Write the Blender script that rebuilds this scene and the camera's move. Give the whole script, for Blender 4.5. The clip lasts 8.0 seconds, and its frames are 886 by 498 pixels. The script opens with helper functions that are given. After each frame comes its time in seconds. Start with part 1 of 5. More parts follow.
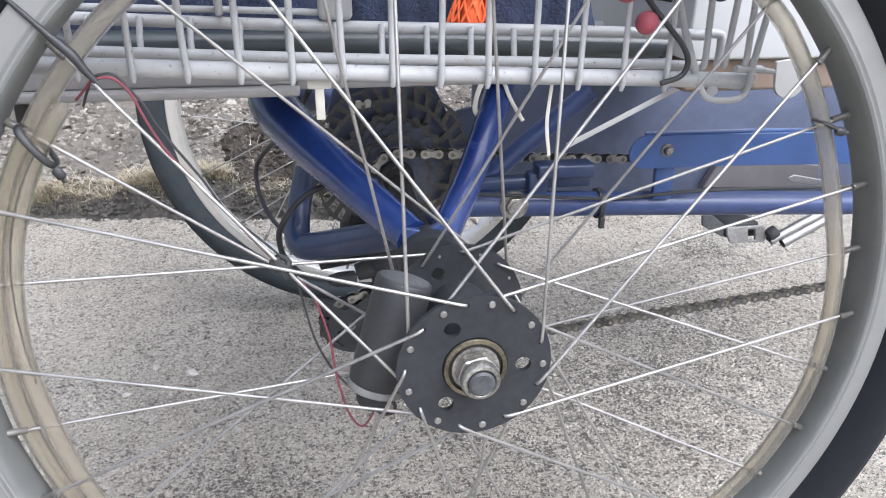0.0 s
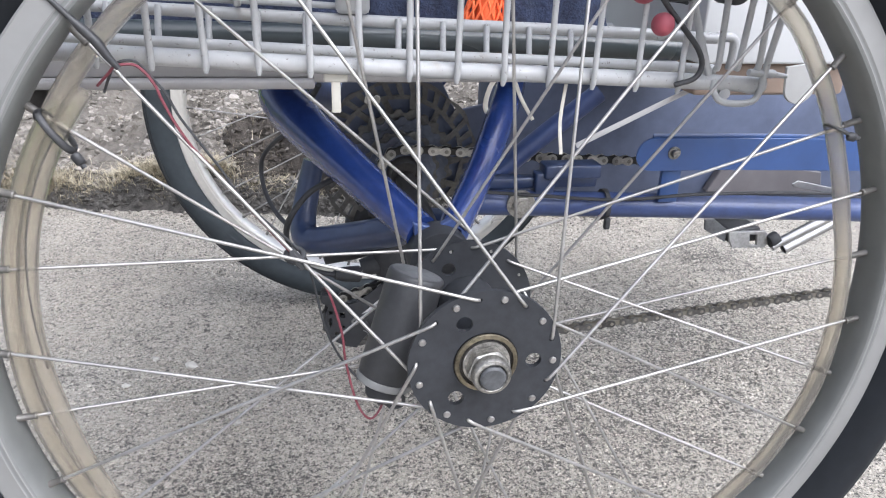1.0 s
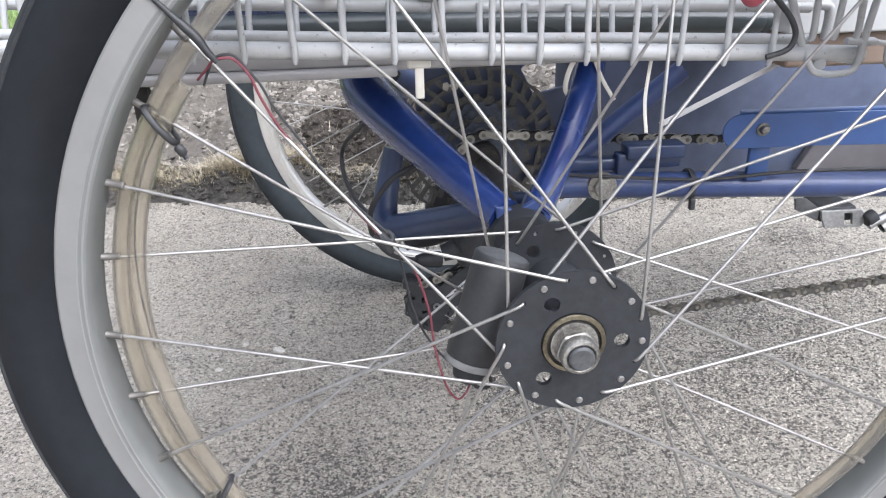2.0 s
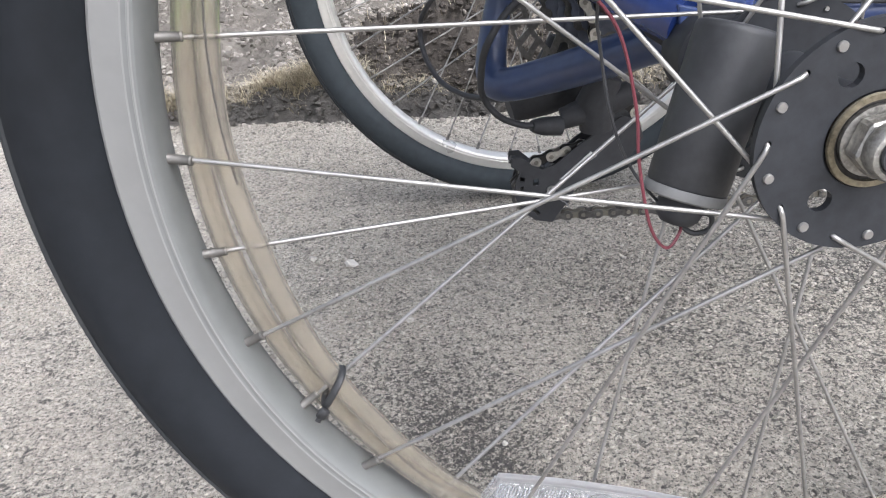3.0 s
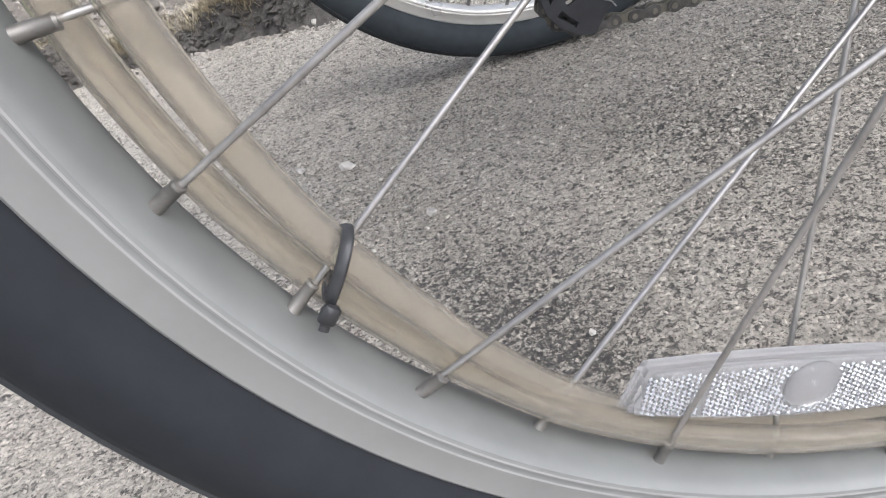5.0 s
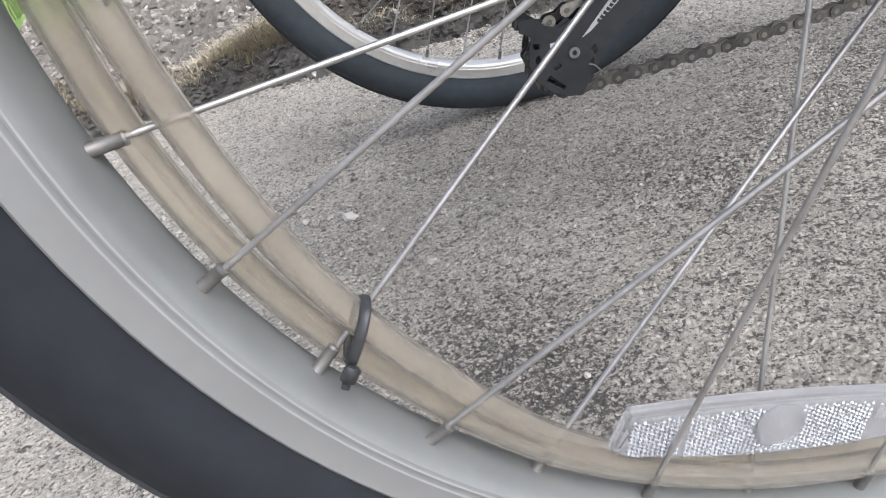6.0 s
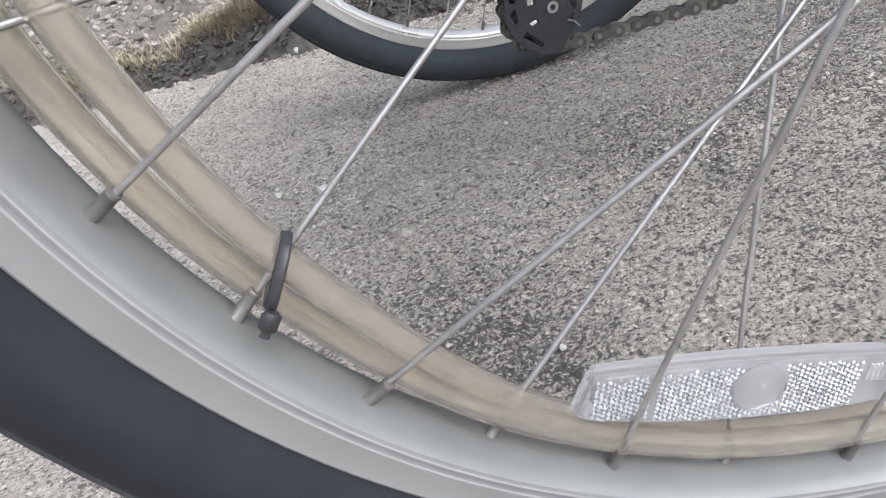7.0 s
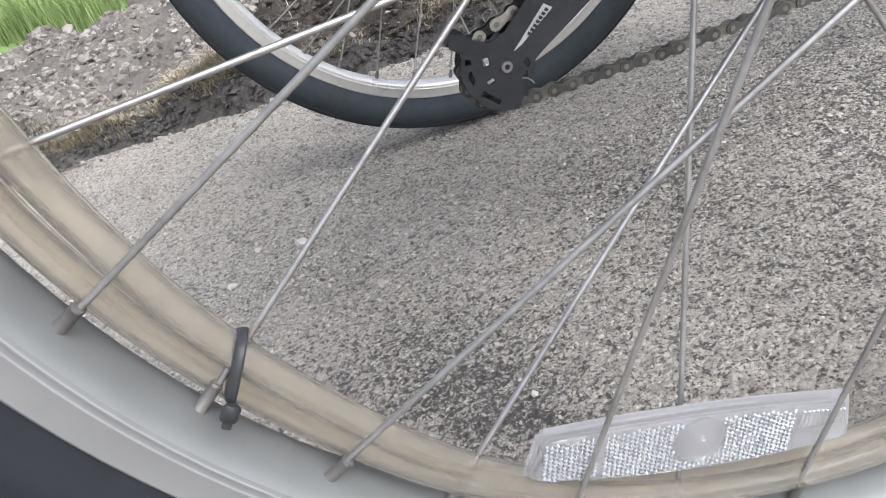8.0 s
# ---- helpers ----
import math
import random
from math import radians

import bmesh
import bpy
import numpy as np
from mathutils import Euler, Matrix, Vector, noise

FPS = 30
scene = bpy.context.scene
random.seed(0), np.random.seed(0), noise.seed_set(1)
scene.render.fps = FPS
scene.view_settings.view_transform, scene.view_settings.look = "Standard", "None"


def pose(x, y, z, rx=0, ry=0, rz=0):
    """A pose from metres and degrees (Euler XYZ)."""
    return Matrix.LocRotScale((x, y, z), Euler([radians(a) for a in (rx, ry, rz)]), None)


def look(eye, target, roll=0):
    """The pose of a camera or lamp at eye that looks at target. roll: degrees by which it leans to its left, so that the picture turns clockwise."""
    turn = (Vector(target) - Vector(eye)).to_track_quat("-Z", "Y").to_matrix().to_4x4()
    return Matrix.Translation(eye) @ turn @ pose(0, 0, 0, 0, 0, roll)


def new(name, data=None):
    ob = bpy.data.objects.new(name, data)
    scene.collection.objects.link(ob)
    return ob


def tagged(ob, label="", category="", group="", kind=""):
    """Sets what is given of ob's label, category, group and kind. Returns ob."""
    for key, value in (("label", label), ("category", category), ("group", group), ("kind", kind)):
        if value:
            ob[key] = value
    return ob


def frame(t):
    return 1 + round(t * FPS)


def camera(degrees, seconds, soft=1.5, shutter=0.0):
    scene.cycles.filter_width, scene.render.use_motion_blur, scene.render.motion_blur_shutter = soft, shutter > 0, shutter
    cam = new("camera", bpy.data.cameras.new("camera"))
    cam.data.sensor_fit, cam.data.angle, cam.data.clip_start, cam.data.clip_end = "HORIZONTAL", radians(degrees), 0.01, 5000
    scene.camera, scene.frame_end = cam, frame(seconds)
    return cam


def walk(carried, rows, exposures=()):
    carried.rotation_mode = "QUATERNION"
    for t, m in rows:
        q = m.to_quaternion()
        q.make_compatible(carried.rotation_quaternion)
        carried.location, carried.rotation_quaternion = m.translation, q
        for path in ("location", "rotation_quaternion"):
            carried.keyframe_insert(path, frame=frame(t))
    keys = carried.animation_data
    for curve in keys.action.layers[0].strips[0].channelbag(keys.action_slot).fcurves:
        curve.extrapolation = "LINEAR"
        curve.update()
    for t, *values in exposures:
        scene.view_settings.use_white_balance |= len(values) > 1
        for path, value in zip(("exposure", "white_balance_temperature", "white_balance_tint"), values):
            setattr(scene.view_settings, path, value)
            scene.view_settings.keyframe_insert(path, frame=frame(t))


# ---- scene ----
# camera and walk
cam = camera(63.44, 8.0, 1.12, 0.0)
ROWS = [
    (0, -0.0738, -0.3392, 0.4922, 67.34, -0.25, -10.35),
    (0.5, -0.0798, -0.3359, 0.4883, 67.03, -1.37, -10.40),
    (1, -0.0834, -0.3404, 0.4901, 67.37, -1.62, -10.20),
    (1.2, -0.0804, -0.3445, 0.4936, 67.09, -1.50, -9.46),
    (2.3, -0.0948, -0.3436, 0.4809, 66.08, 2.16, -4.53),
    (2.5, -0.0982, -0.3345, 0.4705, 65.43, 2.52, -4.87),
    (2.7, -0.1121, -0.3132, 0.4445, 64.14, 3.71, -5.08),
    (2.9, -0.1368, -0.2752, 0.3999, 62.97, 2.60, -4.32),
    (3, -0.1484, -0.2556, 0.3852, 62.69, 4.21, -3.06),
    (3.2, -0.1667, -0.2163, 0.3609, 62.63, 7.76, -1.89),
    (3.5, -0.1811, -0.1907, 0.3290, 59.16, 6.75, -0.97),
    (4, -0.1814, -0.1435, 0.2927, 57.04, 12.33, -4.34),
    (4.5, -0.1795, -0.1375, 0.2867, 55.88, 15.40, -7.79),
    (4.7, -0.1736, -0.1408, 0.2806, 55.61, 14.96, -8.20),
    (5.8, -0.1676, -0.1629, 0.2933, 58.92, 14.15, -8.58),
    (6, -0.1687, -0.1658, 0.3024, 58.91, 15.19, -9.24),
    (6.5, -0.1698, -0.1556, 0.2968, 59.23, 15.67, -8.00),
    (7, -0.1591, -0.1539, 0.2744, 58.03, 14.74, -9.58),
    (7.5, -0.1427, -0.1540, 0.2862, 57.94, 16.10, -11.08),
    (8, -0.1428, -0.1620, 0.2910, 59.75, 16.85, -11.89),
]
walk(cam, [(t, pose(x, y, z, rx, ry, rz)) for t, x, y, z, rx, ry, rz in ROWS],
     [(0.0, 0.88, 5850, 13), (2.5, 0.86, 5930, 13), (4.5, 0.82, 6070, 13), (6.0, 0.84, 5950, 13), (8.0, 0.87, 5940, 13)])

# sky, sun
world = bpy.data.worlds.new("world")
scene.world = world
world.use_nodes = True
wn = world.node_tree
sky = wn.nodes.new("ShaderNodeTexSky")
sky.sky_type = "NISHITA"
sky.sun_disc = False
sky.sun_elevation, sky.sun_rotation = radians(50.7), radians(147.8)
sky.dust_density, sky.air_density, sky.ozone_density = 6.0, 1.0, 0.8
wn.nodes["Background"].inputs["Strength"].default_value = 0.15
cloud = wn.nodes.new("ShaderNodeHueSaturation")      # a thin cloud cover takes most of the blue out of the sky
cloud.inputs["Saturation"].default_value = 0.35
wn.links.new(sky.outputs["Color"], cloud.inputs["Color"])
wn.links.new(cloud.outputs["Color"], wn.nodes["Background"].inputs["Color"])
sun_data = bpy.data.lights.new("sun", "SUN")
sun_data.energy, sun_data.angle, sun_data.color = 1.3, radians(80), (1.0, 0.98, 0.95)
sun = new("sun", sun_data)
sun.matrix_world = look((1.7, -2.7, 3.9), (0, 0, 0))

# ---------------------------------------------------------------- materials
def node(nt, kind, **values):
    n = nt.nodes.new(kind)
    for key, value in values.items():
        n.inputs[key.replace("_", " ")].default_value = value
    return n


def surface(name, base, rough=0.5, metal=0.0, vary=0.12, scale=60.0, bump=0.15, size=0.0006, coat=0.0, per_object=0.0, warm=0.0, spec=0.5):
    """A painted, plastic, rubber or metal surface: base colour with two scales of mottling, uneven gloss and fine relief."""
    m = bpy.data.materials.new(name)
    m.use_nodes = True
    nt = m.node_tree
    p = nt.nodes["Principled BSDF"]
    p.inputs["Metallic"].default_value, p.inputs["Coat Weight"].default_value = metal, coat
    p.inputs["Specular IOR Level"].default_value = spec
    geo = nt.nodes.new("ShaderNodeNewGeometry")
    a = node(nt, "ShaderNodeTexNoise", Scale=scale, Detail=6.0, Roughness=0.6)
    b = node(nt, "ShaderNodeTexNoise", Scale=scale * 0.13, Detail=3.0)
    for n in (a, b):
        nt.links.new(geo.outputs["Position"], n.inputs["Vector"])
    add = nt.nodes.new("ShaderNodeMath")
    add.operation = "ADD"
    nt.links.new(a.outputs["Fac"], add.inputs[0])
    nt.links.new(b.outputs["Fac"], add.inputs[1])
    value = add.outputs[0]
    if per_object:
        info = nt.nodes.new("ShaderNodeObjectInfo")
        mul = nt.nodes.new("ShaderNodeMath")
        mul.operation = "MULTIPLY_ADD"
        mul.inputs[1].default_value = per_object
        nt.links.new(info.outputs["Random"], mul.inputs[0])
        nt.links.new(value, mul.inputs[2])
        value = mul.outputs[0]
    span = nt.nodes.new("ShaderNodeMapRange")
    span.inputs["From Min"].default_value, span.inputs["From Max"].default_value = 0.6, 1.4 + per_object
    nt.links.new(value, span.inputs["Value"])
    ramp = nt.nodes.new("ShaderNodeMix")
    ramp.data_type = "RGBA"
    lo = [c * (1 - vary) for c in base]
    hi = [min(1.0, c * (1 + vary) + warm * w) for c, w in zip(base, (0.05, 0.03, 0.0))]
    ramp.inputs["A"].default_value, ramp.inputs["B"].default_value = (*lo, 1), (*hi, 1)
    nt.links.new(span.outputs[0], ramp.inputs["Factor"])
    nt.links.new(ramp.outputs["Result"], p.inputs["Base Color"])
    r = nt.nodes.new("ShaderNodeMapRange")
    r.inputs["To Min"].default_value, r.inputs["To Max"].default_value = max(0.03, rough - 0.1), min(1.0, rough + 0.12)
    nt.links.new(b.outputs["Fac"], r.inputs["Value"])
    nt.links.new(r.outputs[0], p.inputs["Roughness"])
    if bump:
        bp = node(nt, "ShaderNodeBump", Strength=bump, Distance=size)
        nt.links.new(a.outputs["Fac"], bp.inputs["Height"])
        nt.links.new(bp.outputs[0], p.inputs["Normal"])
    return m


def clear(name, tint, rough, ior=1.4, amount=1.0, scale=40.0):
    """Clear plastic, slightly yellowed and scuffed."""
    m = surface(name, tint, rough, vary=0.03, scale=scale, bump=0.0)
    p = m.node_tree.nodes["Principled BSDF"]
    p.inputs["Transmission Weight"].default_value, p.inputs["IOR"].default_value = amount, ior
    return m


def see_through(m, share):
    """Lets a share of the light pass straight through a thin clear plastic."""
    nt = m.node_tree
    out, gloss = nt.nodes["Material Output"], nt.nodes["Principled BSDF"]
    plain = nt.nodes.new("ShaderNodeBsdfTransparent")
    plain.inputs["Color"].default_value = (0.95, 0.93, 0.88, 1)
    mix = nt.nodes.new("ShaderNodeMixShader")
    mix.inputs[0].default_value = share
    nt.links.new(gloss.outputs[0], mix.inputs[1])
    nt.links.new(plain.outputs[0], mix.inputs[2])
    nt.links.new(mix.outputs[0], out.inputs["Surface"])
    return m


def asphalt(name):
    """Worn asphalt: pale crushed stone of a few millimetres in a dark binder, with oil stains of their own shape."""
    m = bpy.data.materials.new(name)
    m.use_nodes = True
    nt = m.node_tree
    p = nt.nodes["Principled BSDF"]
    pos = nt.nodes.new("ShaderNodeNewGeometry").outputs["Position"]
    warp = node(nt, "ShaderNodeTexNoise", Scale=240.0, Detail=3.0)
    nt.links.new(pos, warp.inputs["Vector"])
    bend = nt.nodes.new("ShaderNodeVectorMath")
    bend.operation = "MULTIPLY_ADD"
    bend.inputs[1].default_value = (0.0028, 0.0028, 0.0028)
    nt.links.new(warp.outputs["Color"], bend.inputs[0])
    nt.links.new(pos, bend.inputs[2])
    cells = node(nt, "ShaderNodeTexVoronoi", Scale=310.0)
    fine = node(nt, "ShaderNodeTexVoronoi", Scale=900.0)
    grit = node(nt, "ShaderNodeTexNoise", Scale=1300.0, Detail=4.0, Roughness=0.7)
    wide = node(nt, "ShaderNodeTexNoise", Scale=3.2, Detail=4.0)
    mid = node(nt, "ShaderNodeTexNoise", Scale=22.0, Detail=4.0)
    for n in (cells, fine):
        nt.links.new(bend.outputs[0], n.inputs["Vector"])
    for n in (grit, wide, mid):
        nt.links.new(pos, n.inputs["Vector"])
    tone = nt.nodes.new("ShaderNodeSeparateColor")
    nt.links.new(cells.outputs["Color"], tone.inputs[0])
    stone = nt.nodes.new("ShaderNodeValToRGB")
    e = stone.color_ramp.elements
    e[0].position, e[0].color = 0.0, (0.32, 0.297, 0.257, 1)
    e[1].position, e[1].color = 1.0, (0.64, 0.598, 0.523, 1)
    for at, c in ((0.14, (0.435, 0.405, 0.352, 1)), (0.45, (0.485, 0.453, 0.394, 1)), (0.8, (0.53, 0.496, 0.432, 1))):
        x = e.new(at)
        x.color = c
    nt.links.new(tone.outputs[0], stone.inputs[0])
    ftone = nt.nodes.new("ShaderNodeSeparateColor")
    nt.links.new(fine.outputs["Color"], ftone.inputs[0])

    def mixed(kind, fac, a, b):
        n = nt.nodes.new("ShaderNodeMix")
        n.data_type, n.blend_type = "RGBA", kind
        for value, key in ((fac, "Factor"), (a, "A"), (b, "B")):
            if isinstance(value, (int, float)):
                n.inputs[key].default_value = value
            elif isinstance(value, tuple):
                n.inputs[key].default_value = value
            else:
                nt.links.new(value, n.inputs[key])
        return n.outputs["Result"]

    def ranged(value, a, b, c, d):
        n = nt.nodes.new("ShaderNodeMapRange")
        for key, v in zip(("From Min", "From Max", "To Min", "To Max"), (a, b, c, d)):
            n.inputs[key].default_value = v
        nt.links.new(value, n.inputs["Value"])
        return n.outputs[0]

    def summed(a, b, k=1.0):
        n = nt.nodes.new("ShaderNodeMath")
        n.operation = "MULTIPLY_ADD"
        n.inputs[1].default_value = k
        nt.links.new(b, n.inputs[0])
        nt.links.new(a, n.inputs[2])
        return n.outputs[0]

    # crushed stone in the binder
    gaps = ranged(cells.outputs["Distance"], 0.45, 0.8, 0.0, 0.35)
    col = mixed("MIX", gaps, stone.outputs[0], (0.215, 0.203, 0.178, 1))
    col = mixed("OVERLAY", 0.2, col, mixed("MIX", ftone.outputs[1], (0.34, 0.34, 0.34, 1), (0.64, 0.635, 0.62, 1)))
    col = mixed("OVERLAY", 0.36, col, mixed("MIX", grit.outputs["Fac"], (0.18, 0.18, 0.18, 1), (0.82, 0.81, 0.79, 1)))
    col = mixed("MULTIPLY", ranged(wide.outputs["Fac"], 0.35, 0.65, 0.0, 0.5), col, (0.88, 0.85, 0.82, 1))
    # oily patches and wider areas, where more of the pits are dark
    patch = node(nt, "ShaderNodeTexNoise", Scale=75.0, Detail=2.0)
    nt.links.new(pos, patch.inputs["Vector"])
    dirty = summed(ranged(mid.outputs["Fac"], 0.3, 0.7, -0.03, 0.03), ranged(patch.outputs["Fac"], 0.3, 0.7, -0.03, 0.03))
    plain = dirty
    for cx, cy, rad, depth in ((-0.162, 0.225, 0.115, 0.085), (-0.115, 0.145, 0.07, 0.085), (0.60, 0.73, 0.09, 0.1), (0.03, 0.38, 0.12, 0.05), (0.26, 0.34, 0.26, 0.072), (0.5, 0.5, 0.3, 0.055), (-0.14, 0.6, 0.22, 0.024), (0.06, 0.2, 0.13, 0.035)):
        away = nt.nodes.new("ShaderNodeVectorMath")
        away.operation = "DISTANCE"
        away.inputs[1].default_value = (cx, cy, 0)
        nt.links.new(pos, away.inputs[0])
        ragged = summed(away.outputs["Value"], mid.outputs["Fac"], rad * 2.6)
        dirty = summed(dirty, ranged(ragged, rad * 1.25, rad * 2.3, depth, 0.0))
    # dark tint for the pits: binder in them and the shade they hold
    pit_value = None
    for size, at, soft, strength, tint in ((300.0, 0.604, 0.022, 0.8, (0.1, 0.094, 0.087, 1)), (150.0, 0.606, 0.03, 0.7, (0.12, 0.113, 0.102, 1)), (215.0, 0.607, 0.024, 0.78, (0.09, 0.086, 0.08, 1)), (560.0, 0.604, 0.024, 0.75, (0.1, 0.096, 0.09, 1))):
        pits = node(nt, "ShaderNodeTexNoise", Scale=size, Detail=3.0, Roughness=0.6)
        nt.links.new(bend.outputs[0], pits.inputs["Vector"])
        mark = ranged(summed(pits.outputs["Fac"], plain if size < 200 else dirty), at, at + soft, 0.0, strength)
        col = mixed("MIX", mark, col, tint)
        if pit_value is None:
            pit_value = mark
        if size in (300.0, 150.0):               # pale stones stand out between the pits
            col = mixed("MIX", ranged(pits.outputs["Fac"], 0.39, 0.32, 0.0, 0.55), col, (0.6, 0.562, 0.485, 1))
    nt.links.new(col, p.inputs["Base Color"])
    p.inputs["Roughness"].default_value = 0.9
    p.inputs["Specular IOR Level"].default_value = 0.25
    h1 = ranged(cells.outputs["Distance"], 0.0, 0.8, 1.0, 0.0)
    h = nt.nodes.new("ShaderNodeMath")
    h.operation = "MULTIPLY_ADD"
    h.inputs[1].default_value = 0.5
    nt.links.new(grit.outputs["Fac"], h.inputs[0])
    nt.links.new(h1, h.inputs[2])
    bp = node(nt, "ShaderNodeBump", Strength=1.0, Distance=0.0024)
    nt.links.new(summed(h.outputs[0], pit_value, -0.9), bp.inputs["Height"])
    nt.links.new(bp.outputs[0], p.inputs["Normal"])
    return m


def chipped(name, base, rough):
    """White plastic coating with small dark chips and rusty scuffs."""
    m = surface(name, base, rough, vary=0.14, scale=120, bump=0.12, coat=0.15)
    nt = m.node_tree
    p = nt.nodes["Principled BSDF"]
    pos = nt.nodes.new("ShaderNodeNewGeometry").outputs["Position"]
    old = p.inputs["Base Color"].links[0].from_socket
    for size, low, high, tint in ((330.0, 0.63, 0.68, (0.15, 0.13, 0.115, 1)), (45.0, 0.6, 0.75, (0.34, 0.31, 0.27, 1))):
        n = node(nt, "ShaderNodeTexNoise", Scale=size, Detail=5.0, Roughness=0.65)
        nt.links.new(pos, n.inputs["Vector"])
        r = nt.nodes.new("ShaderNodeMapRange")
        r.inputs["From Min"].default_value, r.inputs["From Max"].default_value, r.inputs["To Max"].default_value = low, high, 0.8
        nt.links.new(n.outputs["Fac"], r.inputs["Value"])
        mix = nt.nodes.new("ShaderNodeMix")
        mix.data_type = "RGBA"
        nt.links.new(r.outputs[0], mix.inputs["Factor"])
        nt.links.new(old, mix.inputs["A"])
        mix.inputs["B"].default_value = tint
        old = mix.outputs["Result"]
    nt.links.new(old, p.inputs["Base Color"])
    return m


def mottled(name, colours, scale, rough=0.9, bump=0.8, size=0.004, island=False):
    """Earth, stone or grass: several colours over noise, with strong relief."""
    m = bpy.data.materials.new(name)
    m.use_nodes = True
    nt = m.node_tree
    p = nt.nodes["Principled BSDF"]
    p.inputs["Roughness"].default_value, p.inputs["Specular IOR Level"].default_value = rough, 0.2
    geo = nt.nodes.new("ShaderNodeNewGeometry")
    a = node(nt, "ShaderNodeTexNoise", Scale=scale, Detail=8.0, Roughness=0.65)
    b = node(nt, "ShaderNodeTexNoise", Scale=scale * 0.12, Detail=3.0)
    for n in (a, b):
        nt.links.new(geo.outputs["Position"], n.inputs["Vector"])
    mid = nt.nodes.new("ShaderNodeMath")
    mid.operation = "MULTIPLY_ADD"
    mid.inputs[1].default_value = 0.6
    nt.links.new(a.outputs["Fac"], mid.inputs[0])
    if island:
        info = nt.nodes.new("ShaderNodeObjectInfo")
        both = nt.nodes.new("ShaderNodeMath")
        both.operation = "ADD"
        nt.links.new(info.outputs["Random"], both.inputs[0])
        nt.links.new(geo.outputs["Random Per Island"], both.inputs[1])
        wrap = nt.nodes.new("ShaderNodeMath")
        wrap.operation = "FRACT"
        nt.links.new(both.outputs[0], wrap.inputs[0])
        half = nt.nodes.new("ShaderNodeMath")
        half.operation = "MULTIPLY"
        half.inputs[1].default_value = 0.45
        nt.links.new(wrap.outputs[0], half.inputs[0])
        nt.links.new(half.outputs[0], mid.inputs[2])
    else:
        half = nt.nodes.new("ShaderNodeMath")
        half.operation = "MULTIPLY"
        half.inputs[1].default_value = 0.4
        nt.links.new(b.outputs["Fac"], half.inputs[0])
        nt.links.new(half.outputs[0], mid.inputs[2])
    ramp = nt.nodes.new("ShaderNodeValToRGB")
    e = ramp.color_ramp.elements
    e[0].position, e[0].color = 0.25, (*colours[0], 1)
    e[1].position, e[1].color = 0.78, (*colours[-1], 1)
    for i, c in enumerate(colours[1:-1]):
        x = e.new(0.25 + 0.53 * (i + 1) / (len(colours) - 1))
        x.color = (*c, 1)
    nt.links.new(mid.outputs[0], ramp.inputs[0])
    nt.links.new(ramp.outputs[0], p.inputs["Base Color"])
    bp = node(nt, "ShaderNodeBump", Strength=bump, Distance=size)
    nt.links.new(a.outputs["Fac"], bp.inputs["Height"])
    nt.links.new(bp.outputs[0], p.inputs["Normal"])
    return m


M_ROAD = asphalt("worn_asphalt")
M_DIRT = mottled("dry_earth", [(0.06, 0.054, 0.046), (0.122, 0.11, 0.094), (0.195, 0.178, 0.154), (0.3, 0.275, 0.24)], 55, size=0.014)
# earth for the cut face, its shade put into the colour
M_SHADED_EARTH = mottled("shaded_earth", [(0.03, 0.028, 0.026), (0.07, 0.066, 0.06), (0.12, 0.112, 0.101), (0.19, 0.178, 0.16)], 70, size=0.012)
M_EARTH = mottled("brown_earth", [(0.022, 0.019, 0.016), (0.055, 0.048, 0.041), (0.1, 0.088, 0.076), (0.17, 0.152, 0.132)], 60, size=0.014)
M_ROCK = mottled("rubble_stone", [(0.115, 0.105, 0.091), (0.205, 0.188, 0.164), (0.29, 0.267, 0.235), (0.385, 0.358, 0.32)], 90, size=0.003, island=True)
M_PEBBLE = mottled("pale_pebble", [(0.34, 0.322, 0.29), (0.47, 0.447, 0.405), (0.6, 0.575, 0.525)], 150, size=0.001, island=True)
M_GRIT = mottled("asphalt_grit", [(0.18, 0.168, 0.147), (0.32, 0.3, 0.262), (0.42, 0.394, 0.344), (0.53, 0.498, 0.434)], 150, size=0.001, island=True)
M_GRASS = mottled("fresh_grass", [(0.13, 0.2, 0.06), (0.21, 0.3, 0.1), (0.33, 0.41, 0.17)], 9, rough=0.6, bump=0.1, island=True)
M_SOD = mottled("green_turf", [(0.07, 0.12, 0.035), (0.14, 0.22, 0.065), (0.22, 0.31, 0.11)], 18)
M_STRAW = mottled("dead_straw", [(0.22, 0.19, 0.135), (0.42, 0.37, 0.265), (0.6, 0.54, 0.41)], 12, bump=0.1, island=True)
M_RUBBER = surface("tyre_rubber", (0.0125, 0.0145, 0.0175), 0.72, spec=0.22, vary=0.3, scale=90, bump=0.25)
# second tyre's rubber, lightened in colour to make up for weaker light
M_RUBBER_LIFTED = surface("lifted_rubber", (0.043, 0.051, 0.056), 0.85, spec=0.25, vary=0.25, scale=90, bump=0.2)
M_TREAD = surface("tread_rubber", (0.03, 0.034, 0.038), 0.85, spec=0.25, vary=0.3, scale=120, bump=0.4, warm=0.15)
M_BED = surface("rim_bed_aluminium", (0.175, 0.181, 0.175), 0.5, metal=0.15, vary=0.14, scale=50, bump=0.05)
M_RIM = surface("rim_aluminium", (0.238, 0.238, 0.231), 0.5, metal=0.2, vary=0.1, scale=60, bump=0.05)
# lighter copy of the rim metal, the second rim's gleam in its colour
M_RIM_LIT = surface("lit_rim_aluminium", (0.74, 0.725, 0.68), 0.3, metal=0.6, vary=0.1, scale=150, bump=0.05)
